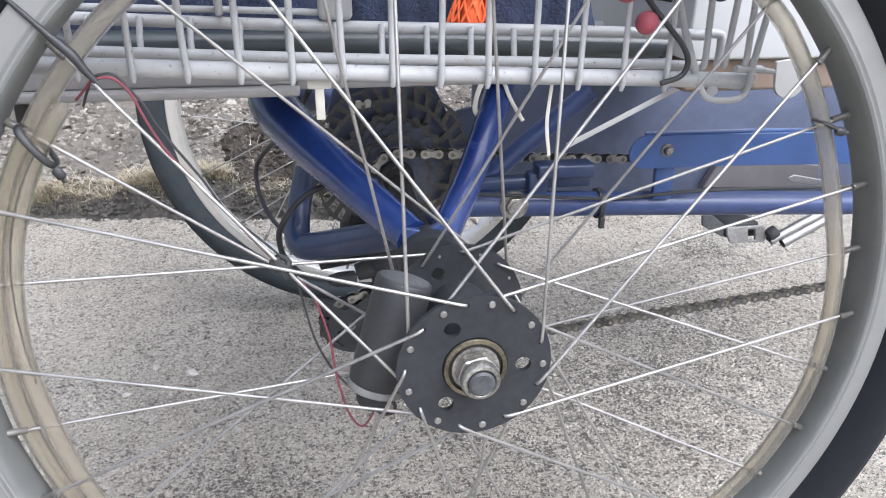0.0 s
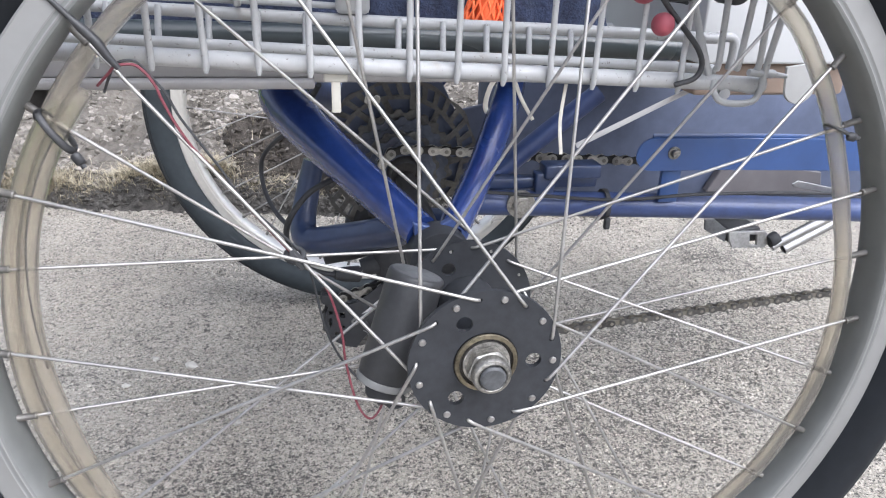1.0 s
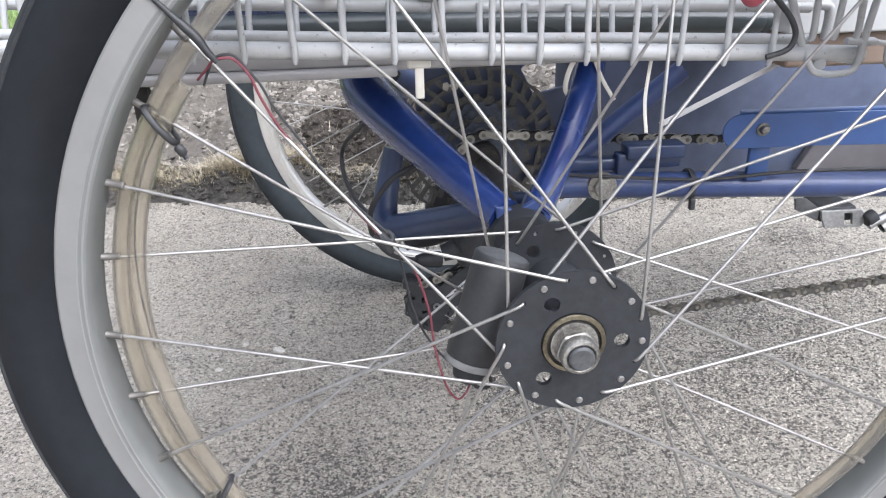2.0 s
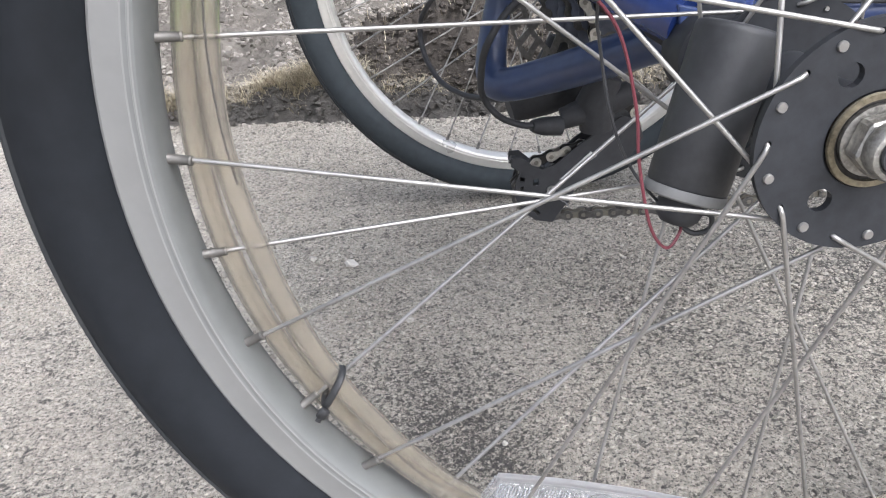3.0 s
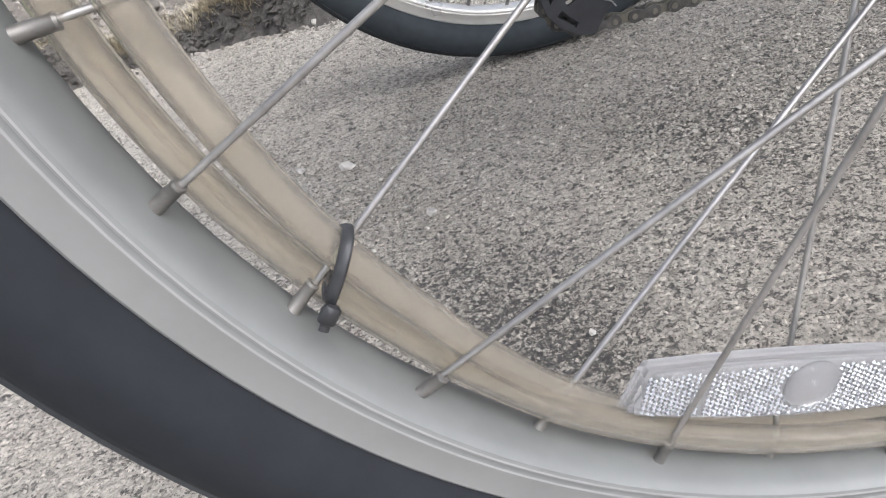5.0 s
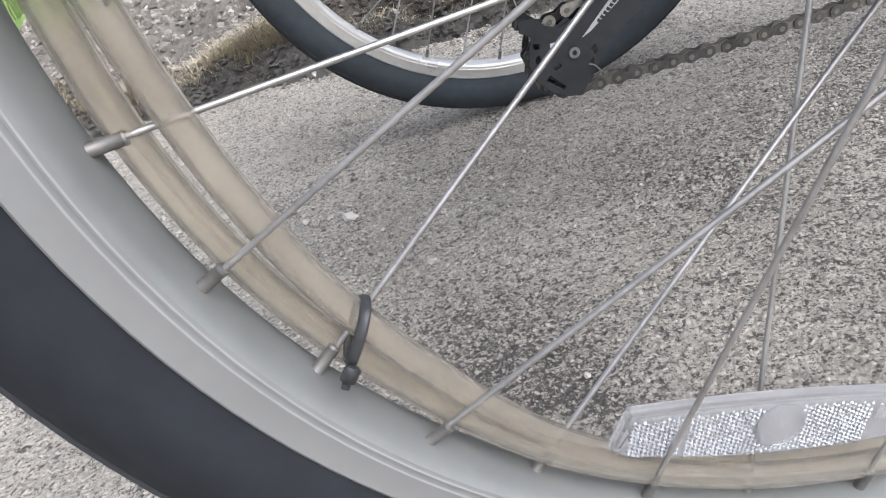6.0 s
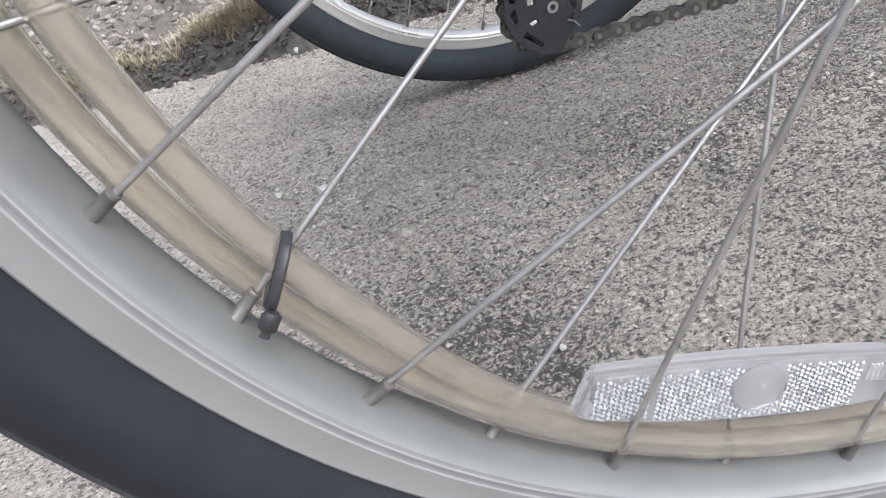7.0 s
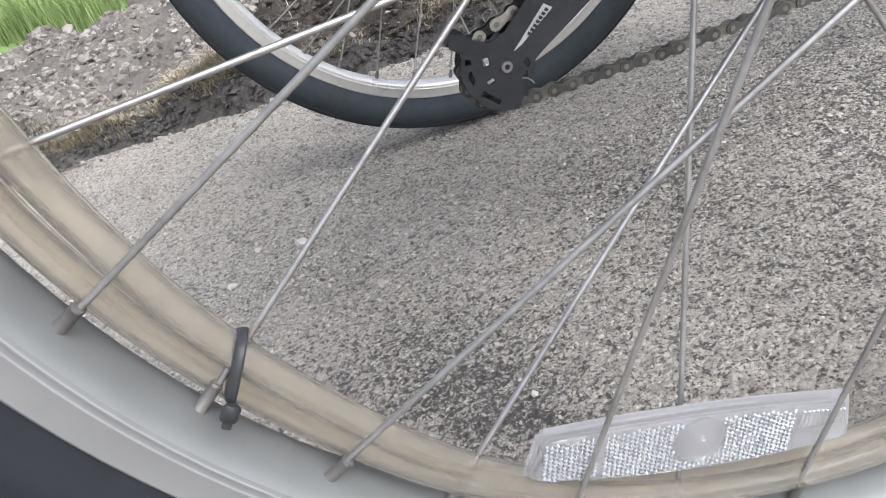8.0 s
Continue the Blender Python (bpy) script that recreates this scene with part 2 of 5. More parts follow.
M_STEEL = surface("spoke_steel", (0.385, 0.375, 0.358), 0.42, metal=0.85, vary=0.25, scale=300, bump=0.08)
M_NIPPLE = surface("nipple_brass_plated", (0.17, 0.163, 0.15), 0.5, metal=0.6, vary=0.35, scale=500, bump=0.2, per_object=0.4)
M_ZINC = surface("zinc_hardware", (0.33, 0.32, 0.295), 0.42, metal=0.85, vary=0.75, scale=520, bump=0.7)
M_CUP = surface("yellowed_zinc", (0.19, 0.167, 0.12), 0.42, metal=0.85, vary=0.75, scale=420, bump=0.5)
M_BLACK = surface("black_anodised", (0.027, 0.029, 0.033), 0.5, spec=0.35, vary=0.4, scale=200, bump=0.06)
M_PLASTIC = surface("black_plastic", (0.032, 0.033, 0.036), 0.6, spec=0.4, vary=0.4, scale=180, bump=0.15)
M_GUNMETAL = surface("oily_gunmetal", (0.095, 0.107, 0.14), 0.5, metal=0.4, vary=0.5, scale=200, bump=0.3)
M_DARKSTEEL = surface("dark_oily_steel", (0.05, 0.047, 0.044), 0.45, metal=0.7, vary=0.5, scale=260, bump=0.3)
M_LINK_DARK = surface("dark_link_steel", (0.115, 0.112, 0.106), 0.45, metal=0.7, vary=0.6, scale=320, bump=0.3)
# paler steel for the upper links, the light on them put into colour
M_LINK_LIT = surface("lit_link_steel", (0.5, 0.48, 0.43), 0.4, metal=0.75, vary=0.4, scale=420, bump=0.3)
M_CHAIN = surface("oily_chain_steel", (0.2, 0.188, 0.158), 0.42, metal=0.7, vary=0.4, scale=420, bump=0.3, per_object=0.5)
M_PIN = surface("chain_pin_steel", (0.27, 0.255, 0.225), 0.4, metal=0.9, vary=0.4, scale=420, bump=0.3)
M_ALLOY = surface("brushed_alloy", (0.38, 0.38, 0.38), 0.35, metal=0.9, vary=0.2, scale=240, bump=0.15)
M_PEDAL = surface("worn_cast_alloy", (0.3, 0.3, 0.295), 0.45, metal=0.3, vary=0.45, scale=260, bump=0.3)
M_BLUE = surface("blue_paint", (0.016, 0.036, 0.15), 0.24, vary=0.3, scale=140, bump=0.04, coat=0.4)
M_BLUE_FLAT = surface("blue_guard_paint", (0.03, 0.07, 0.2), 0.32, vary=0.38, scale=16, bump=0.12, coat=0.25)
M_BLUE_DARK = surface("dark_blue_paint", (0.033, 0.055, 0.15), 0.4, vary=0.3, scale=120, bump=0.06, coat=0.2)
M_BLUE_GREY = surface("dull_navy_paint", (0.025, 0.042, 0.1), 0.35, vary=0.3, scale=120, bump=0.06, coat=0.3)
M_PRISM = surface("silvered_prisms", (0.62, 0.625, 0.635), 0.22, metal=0.7, spec=0.9, vary=0.1, scale=300, bump=0.0)
M_WHITE = chipped("white_coated_wire", (0.415, 0.42, 0.42), 0.45)
M_CARRIER = surface("worn_grey_paint", (0.34, 0.33, 0.325), 0.5, vary=0.15, scale=60, bump=0.1)
M_PANEL = surface("grey_brown_plastic", (0.105, 0.1, 0.108), 0.45, vary=0.4, scale=22, bump=0.1)
M_GREY = surface("grey_painted_steel", (0.17, 0.17, 0.166), 0.6, vary=0.25, scale=170, bump=0.1)
M_TUBE = see_through(clear("yellowed_clear_tube", (0.82, 0.785, 0.72), 0.17, 1.24, 0.92, 25), 0.22)
M_LENS = clear("clear_reflector_lens", (0.92, 0.925, 0.935), 0.1, 1.35, 0.9)
M_HOUSING = clear("milky_reflector_body", (0.82, 0.82, 0.83), 0.28, 1.16, 0.86)
M_TIE = surface("black_nylon", (0.032, 0.033, 0.035), 0.5, vary=0.35, scale=300, bump=0.25)
M_PALE_TIE = surface("natural_nylon", (0.6, 0.58, 0.51), 0.4, vary=0.08, scale=200, bump=0.1)
M_RED = surface("red_wire_sheath", (0.155, 0.035, 0.047), 0.5, vary=0.25, scale=300, bump=0.05)
M_REDBALL = surface("red_plastic", (0.36, 0.075, 0.1), 0.5, vary=0.2, scale=160, bump=0.1)
M_ORANGE = surface("orange_netting", (0.95, 0.17, 0.05), 0.5, vary=0.15, scale=140, bump=0.2)
M_NAVY = surface("navy_cloth", (0.028, 0.038, 0.075), 0.95, vary=0.6, scale=420, bump=0.9, size=0.003)
M_SLATE = surface("dark_slate_plastic", (0.068, 0.085, 0.138), 0.5, vary=0.4, scale=40, bump=0.1)
M_PIPE = surface("dark_pipe_plastic", (0.045, 0.055, 0.058), 0.28, vary=0.2, scale=40, bump=0.05)
M_BOXWHITE = surface("white_board", (0.52, 0.53, 0.53), 0.5, vary=0.05, scale=30, bump=0.1)
M_TAG = surface("matt_white_plastic", (0.34, 0.34, 0.33), 0.6, vary=0.08, scale=90, bump=0.3)
M_SCUFF = surface("scuffed_black_plastic", (0.075, 0.078, 0.082), 0.55, vary=0.6, scale=260, bump=0.3)
M_CARD = surface("brown_cardboard", (0.25, 0.19, 0.15), 0.85, vary=0.15, scale=90, bump=0.3)
M_LABEL = surface("white_print", (0.55, 0.55, 0.55), 0.5, vary=0.04, scale=90, bump=0.0)

# ---------------------------------------------------------------- building helpers
ORIGIN = {}
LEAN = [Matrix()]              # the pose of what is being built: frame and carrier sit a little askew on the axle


def thing(name, at, label, category, group="", kind=""):
    """An Empty at the base of a thing, to hold its parts."""
    ob = new(name)
    ob.location = at
    ORIGIN[ob.name] = Vector(at)
    return tagged(ob, label, category, group, kind)


def mesh_of(verts, faces, smooth=True):
    me = bpy.data.meshes.new("mesh")
    me.from_pydata([tuple(v) for v in verts], [], [tuple(f) for f in faces])
    me.validate()
    if smooth:
        me.shade_smooth()
    return me


def part(name, data, material, parent=None, label="", m=None, sharp=0):
    """Links a mesh or bmesh, built in the world's metres (or moved by m), as ONE object under a thing or a part."""
    if isinstance(data, bmesh.types.BMesh):
        bm, data = data, bpy.data.meshes.new(name)
        bm.to_mesh(data)
        bm.free()
        data.shade_smooth()
    if sharp:
        data.set_sharp_from_angle(angle=radians(sharp))
    if material and not data.materials:
        data.materials.append(material)
    base = ORIGIN[parent.name] if parent else Vector((0, 0, 0))
    ob = new(name, data)
    if m is None:
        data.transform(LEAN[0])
        co = np.empty(len(data.vertices) * 3)
        data.vertices.foreach_get("co", co)
        co = co.reshape(-1, 3)
        c = Vector((co.min(0) + co.max(0)) / 2)
        if parent is None:
            c.z = co[:, 2].min()
        data.transform(Matrix.Translation(-c))
        ob.location = c - base
        ORIGIN[ob.name] = c
    else:
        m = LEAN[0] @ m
        ob.matrix_basis = Matrix.Translation(-base) @ m
        ORIGIN[ob.name] = m.translation.copy()
    ob.parent = parent
    if label:
        ob["label"] = label
    return ob


def sweep(points, radius, sides=8, closed=False, caps=True, flat=1.0, smooth=True):
    """A tube along points; radius: a number or one for each point; flat squeezes it across its second axis."""
    p = np.array([tuple(q) for q in points], float)
    n = len(p)
    r = np.full(n, radius) if np.isscalar(radius) else np.array(radius, float)
    if closed:
        t = np.roll(p, -1, 0) - np.roll(p, 1, 0)
    else:
        t = np.gradient(p, axis=0)
    t /= np.linalg.norm(t, axis=1)[:, None] + 1e-12
    up = np.array((0, 1.0, 0)) if abs(t[0][1]) < 0.8 else np.array((0, 0, 1.0))
    u = np.cross(t[0], up)
    verts, ang = [], np.linspace(0, 2 * np.pi, sides, endpoint=False)
    for i in range(n):
        u = u - t[i] * (u @ t[i])
        u /= np.linalg.norm(u)
        v = np.cross(t[i], u)
        verts.append(p[i] + r[i] * (np.cos(ang)[:, None] * u + flat * np.sin(ang)[:, None] * v))
    verts = np.concatenate(verts)
    faces = []
    for i in range(n if closed else n - 1):
        j = (i + 1) % n
        for k in range(sides):
            l = (k + 1) % sides
            faces.append((i * sides + k, i * sides + l, j * sides + l, j * sides + k))
    if caps and not closed:
        faces.append(tuple(range(sides))[::-1])
        faces.append(tuple((n - 1) * sides + k for k in range(sides)))
    me = mesh_of(verts, faces, smooth)
    if caps and not closed:
        me.set_sharp_from_angle(angle=radians(50))
    return me


def spline(points, steps=8):
    """A smooth line through the points (Catmull-Rom)."""
    p = [Vector(q) for q in points]
    p = [p[0] * 2 - p[1]] + p + [p[-1] * 2 - p[-2]]
    out = []
    for i in range(1, len(p) - 2):
        for s in range(steps):
            t = s / steps
            a, b, c, d = p[i - 1], p[i], p[i + 1], p[i + 2]
            out.append(0.5 * ((2 * b) + (c - a) * t + (2 * a - 5 * b + 4 * c - d) * t * t + (3 * b - a - 3 * c + d) * t ** 3))
    return out + [p[-2]]


def revolve(profile, steps=96, closed=True, centre=(0, 0, 0), smooth=True, sharp=35):
    """Turns a profile of (radius, y) about the y axis through centre."""
    k = len(profile)
    verts, faces = [], []
    for i in range(steps):
        a = 2 * math.pi * i / steps
        for r, y in profile:
            verts.append((centre[0] + r * math.cos(a), centre[1] + y, centre[2] + r * math.sin(a)))
    for i in range(steps):
        j = (i + 1) % steps
        for q in range(k if closed else k - 1):
            w = (q + 1) % k
            faces.append((i * k + q, j * k + q, j * k + w, i * k + w))
    if not closed:
        faces.append(tuple(i * k for i in range(steps))[::-1])
        faces.append(tuple(i * k + k - 1 for i in range(steps)))
    me = mesh_of(verts, faces, smooth)
    bm = bmesh.new()
    bm.from_mesh(me)
    bmesh.ops.recalc_face_normals(bm, faces=bm.faces)
    bm.to_mesh(me)
    bm.free()
    me.shade_smooth()
    me.set_sharp_from_angle(angle=radians(sharp))
    return me


def ring_points(cx, cz, r, n=16, start=0.0):
    return [(cx + r * math.cos(2 * math.pi * i / n + start), cz + r * math.sin(2 * math.pi * i / n + start)) for i in range(n)]


def plate(outlines, y0, y1, bevel=0.0004, segments=1):
    """A plate in the x-z plane between y0 and y1: the first outline is its edge, the others holes through it."""
    bm = bmesh.new()
    for line in outlines:
        vs = [bm.verts.new((x, y0, z)) for x, z in line]
        for a, b in zip(vs, vs[1:] + vs[:1]):
            bm.edges.new((a, b))
    bmesh.ops.triangle_fill(bm, use_beauty=True, edges=bm.edges[:])
    ex = bmesh.ops.extrude_face_region(bm, geom=bm.faces[:])
    bmesh.ops.translate(bm, vec=(0, y1 - y0, 0), verts=[v for v in ex["geom"] if isinstance(v, bmesh.types.BMVert)])
    bmesh.ops.recalc_face_normals(bm, faces=bm.faces)
    if bevel:
        rim = [e for e in bm.edges if len(e.link_faces) == 2 and e.calc_face_angle(0) > 1.0]
        bmesh.ops.bevel(bm, geom=rim, offset=bevel, segments=segments, affect="EDGES")
    me = bpy.data.meshes.new("plate")
    bm.to_mesh(me)
    bm.free()
    return me


def block(x0, x1, y0, y1, z0, z1, bevel=0.003, segments=2):
    bm = bmesh.new()
    bmesh.ops.create_cube(bm, size=1, matrix=Matrix.Translation(((x0 + x1) / 2, (y0 + y1) / 2, (z0 + z1) / 2)) @ Matrix.Diagonal((x1 - x0, y1 - y0, z1 - z0, 1)))
    bmesh.ops.bevel(bm, geom=bm.edges[:], offset=bevel, segments=segments, affect="EDGES", profile=0.5)
    return bm


def joined(meshes):
    """One mesh out of several."""
    bm = bmesh.new()
    for me in meshes:
        bm.from_mesh(me)
    me = bpy.data.meshes.new("joined")
    bm.to_mesh(me)
    bm.free()
    return me


def hollow(pts, rad, wall):
    """A clear tube bent along points, with a bore."""
    outer = sweep(pts, rad, 16, caps=False)
    inner = sweep(pts, rad - wall, 12, caps=False)
    inner.flip_normals()
    return joined([outer, inner])


def pebble(seed, squash=0.6, points=16):
    """An angular stone of unit size: the hull of points strewn on a squashed ball."""
    r = random.Random(seed * 13.7)
    bm = bmesh.new()
    for k in range(points):
        v = Vector((r.gauss(0, 1), r.gauss(0, 1), r.gauss(0, 1))).normalized() * r.uniform(0.38, 0.55)
        bm.verts.new((v.x, v.y * 0.9, v.z * squash))
    hull = bmesh.ops.convex_hull(bm, input=bm.verts[:])
    bmesh.ops.delete(bm, geom=[v for v in bm.verts if not v.link_faces], context="VERTS")
    bm.verts.index_update()
    return bm


# ---------------------------------------------------------------- ground
def lines(fine0, fine1, step, far):
    """Grid lines: fine between two values, then ever wider out to far."""
    out = list(np.arange(fine0, fine1 + step / 2, step))
    s, x = step, out[-1]
    while x < far:
        s *= 1.5
        x += s
        out.append(x)
    s, x = step, out[0]
    while x > -far:
        s *= 1.5
        x -= s
        out.insert(0, x)
    return np.array(out)


def sheet(xs, ys, height):
    X, Y = np.meshgrid(xs, ys)
    Z = height(X, Y)
    nx, ny = len(xs), len(ys)
    verts = np.stack([X.ravel(), Y.ravel(), Z.ravel()], -1)
    i = np.arange(nx * ny).reshape(ny, nx)
    faces = np.stack([i[:-1, :-1].ravel(), i[:-1, 1:].ravel(), i[1:, 1:].ravel(), i[1:, :-1].ravel()], -1)
    me = bpy.data.meshes.new("sheet")
    me.from_pydata(verts.tolist(), [], faces.tolist())
    me.shade_smooth()
    return me


def road_height(X, Y):
    z = np.random.default_rng(3).normal(0, 0.00055, X.shape)
    near = (np.abs(X) < 1.0) & (Y > -0.4) & (Y < 1.25)
    dip = -0.0012 * (np.sin(X * 23 + 1) * np.cos(Y * 19 + X * 7))
    return np.where(near, z + dip, 0.0) - 0.001


road = part("ground", sheet(lines(-0.72, 0.8, 0.0045, 220), lines(-0.12, 1.12, 0.0045, 220), road_height), M_ROAD, m=Matrix())
tagged(road, "worn pale grey asphalt lot with dark oil stains", "asphalt", kind="structure")


def edge_line(x):
    """Where the asphalt ends and the bank begins."""
    return 1.012 - 0.13 * np.clip(x, -2.0, 0.4)


def bank_height(X, Y):
    rng = np.random.default_rng(5)
    d = Y - edge_line(X) - 0.012 * np.sin(X * 9) - 0.010 * np.sin(X * 31 + 1) - 0.006 * np.sin(X * 83 + 2)
    cut = np.clip(d / 0.024, 0, 1) ** 0.6 * (0.05 + 0.012 * np.sin(X * 13) + 0.007 * np.sin(X * 41))
    rise = np.clip(d - 0.03, 0, 0.45) * 0.24 + np.clip(d - 0.48, 0, 400) * 0.004
    wob = 0.016 * np.sin(X * 7 + Y * 13 + 1) * np.sin(Y * 17 - X * 4) + 0.011 * np.sin(X * 21 + Y * 17) * np.sin(Y * 29 - X * 11) + 0.008 * np.sin(X * 47 + 2) * np.cos(Y * 53)
    rough = np.clip(d / 0.05, 0, 1) * np.where(Y < 2.2, wob + rng.normal(0, 0.004, X.shape), 0)
    return np.where(d < 0, -0.012, cut + rise + rough - 0.004)


ys = np.concatenate([np.arange(0.93, 1.68, 0.011), 1.68 + np.cumsum(0.014 * 1.22 ** np.arange(44))])
bank = part("bank", sheet(lines(-1.7, 1.9, 0.013, 220), ys, bank_height), M_DIRT, m=Matrix())
bank.data.materials.append(M_SHADED_EARTH)
for f in bank.data.polygons:                    # the cut face takes darker earth, with its shade in the colour
    x, y, z = f.center
    if y - edge_line(x) < 0.052 + 0.014 * math.sin(x * 17) + 0.012 * math.sin(x * 43 + 1) and abs(x) < 3:
        f.material_index = 1
tagged(bank, "low bank of dry rubble and earth behind the asphalt", "bank", kind="structure")
turf = part("turf", sheet(lines(-1.7, 1.9, 0.013, 220), ys[ys > 1.55], lambda X, Y: bank_height(X, Y) + 0.006 - 0.4 * np.clip(1.64 + 0.05 * np.sin(X * 8) + 1.6 * np.clip((X + 0.62) * 6, 0, 1) * np.clip((2.4 - X) * 0.8, 0, 1) - Y, 0, 1)), M_SOD, m=Matrix())
tagged(turf, "green turf on top of the rubble bank", "turf", kind="structure")


def on_bank(x, y):
    return float(bank_height(np.array([[x]]), np.array([[y]]))[0, 0])

# ---------------------------------------------------------------- the tricycle
AX, AZ = 0.0, 0.2955            # the rear axle runs along y through here
FAR_Y = 0.640                   # middle plane of the far wheel; the first stands at y = 0
trike = thing("tricycle", (0, 0.3, 0), "blue adult tricycle with wire-spoked rear wheels", "tricycle")

RIM_SIDE = [(0.2421, 0.0050), (0.2427, 0.0085), (0.2437, 0.0110), (0.2447, 0.0121), (0.2457, 0.0124), (0.2462, 0.0127), (0.2468, 0.0125), (0.2483, 0.0126), (0.2488, 0.0129), (0.2493, 0.0129), (0.2499, 0.0127), (0.2582, 0.0128), (0.2592, 0.0122), (0.2592, 0.0108), (0.2520, 0.0100)]
RIM_PROFILE = [(r, -y) for r, y in RIM_SIDE] + RIM_SIDE[::-1] + [(0.2419, 0.0)]


def tyre_profile():
    out = [(0.2580, -0.0106), (0.2600, -0.0122), (0.2612, -0.0140)]
    for i in range(0, 23):
        a = math.radians(-121 + 11.0 * i)
        out.append((0.2765 + 0.0195 * math.cos(a), 0.0222 * math.sin(a)))
    out = [q for q in out if q[0] > 0.257]
    out += [(0.2612, 0.0140), (0.2600, 0.0122), (0.2580, 0.0106), (0.2560, 0.0)]
    return out


def tyre_mesh():
    me = revolve(tyre_profile(), 144, sharp=60)
    for v in me.vertices:                       # squashed where it bears on the ground
        v.co.z = max(v.co.z, -AZ + 0.0005)
    return me


def tread_mesh():
    """Low tread ribs round the crown."""
    prof = []
    for k, y in enumerate((-0.0155, -0.0105, -0.0052, 0.0, 0.0052, 0.0105, 0.0155)):
        base = 0.2765 + 0.0195 * math.sqrt(1 - (y / 0.0222) ** 2)
        prof += [(base - 0.0006, y - 0.0019), (base + 0.0003, y - 0.0013), (base + 0.0003, y + 0.0013), (base - 0.0006, y + 0.0019)]
    prof += [(0.285, 0.016), (0.285, -0.016)]
    me = revolve(prof, 144, sharp=30)
    for v in me.vertices:
        v.co.z = max(v.co.z, -AZ + 0.0003)
    return me


HUB_R, HOLE_R, HUB_TURN = 0.0396, 0.0353, -0.98


def flange_mesh(y0, y1, first):
    holes = [ring_points(0.0250 * math.cos(a), 0.0250 * math.sin(a), 0.0042, 14) for a in (math.radians(d) for d in (118.0, -2.0, 234.0))]
    spokes = [ring_points(HOLE_R * math.cos(a), HOLE_R * math.sin(a), 0.0012, 6) for a in (math.radians(first + 20 * i) for i in range(18))]
    return plate([ring_points(0, 0, HUB_R, 72), ring_points(0, 0, 0.0168, 40)] + holes + spokes, y0, y1, 0.0)


HUB_OFF = {-1: Vector((-0.0018, 0, 0.0040)), 1: Vector((0.0046, 0, -0.0006))}      # the hub sits a little askew in the rim: outer and inner flange


def spoke_path(nip, hole, flange_y, outside, side):
    """From the nipple to the flange hole and, bent, through it. side: -1 for the near flange."""
    a, h = math.radians(nip), math.radians(hole + max(side, 0))
    n = Vector((0.2410 * math.cos(a), 0.0019 * side, 0.2410 * math.sin(a)))
    face = flange_y + side * (0.0028 if outside else -0.0028)
    e = Vector((HOLE_R * math.cos(h), face, HOLE_R * math.sin(h))) + HUB_OFF[side]
    way = (n - e).normalized()
    into = Vector((0, -side if outside else side, 0))
    return [n, n.lerp(e, 0.5), e + way * 0.006, e + way * 0.0025 + into * 0.0002, e + way * 0.0006 + into * 0.0010, e + into * 0.0030, e + into * 0.0052]


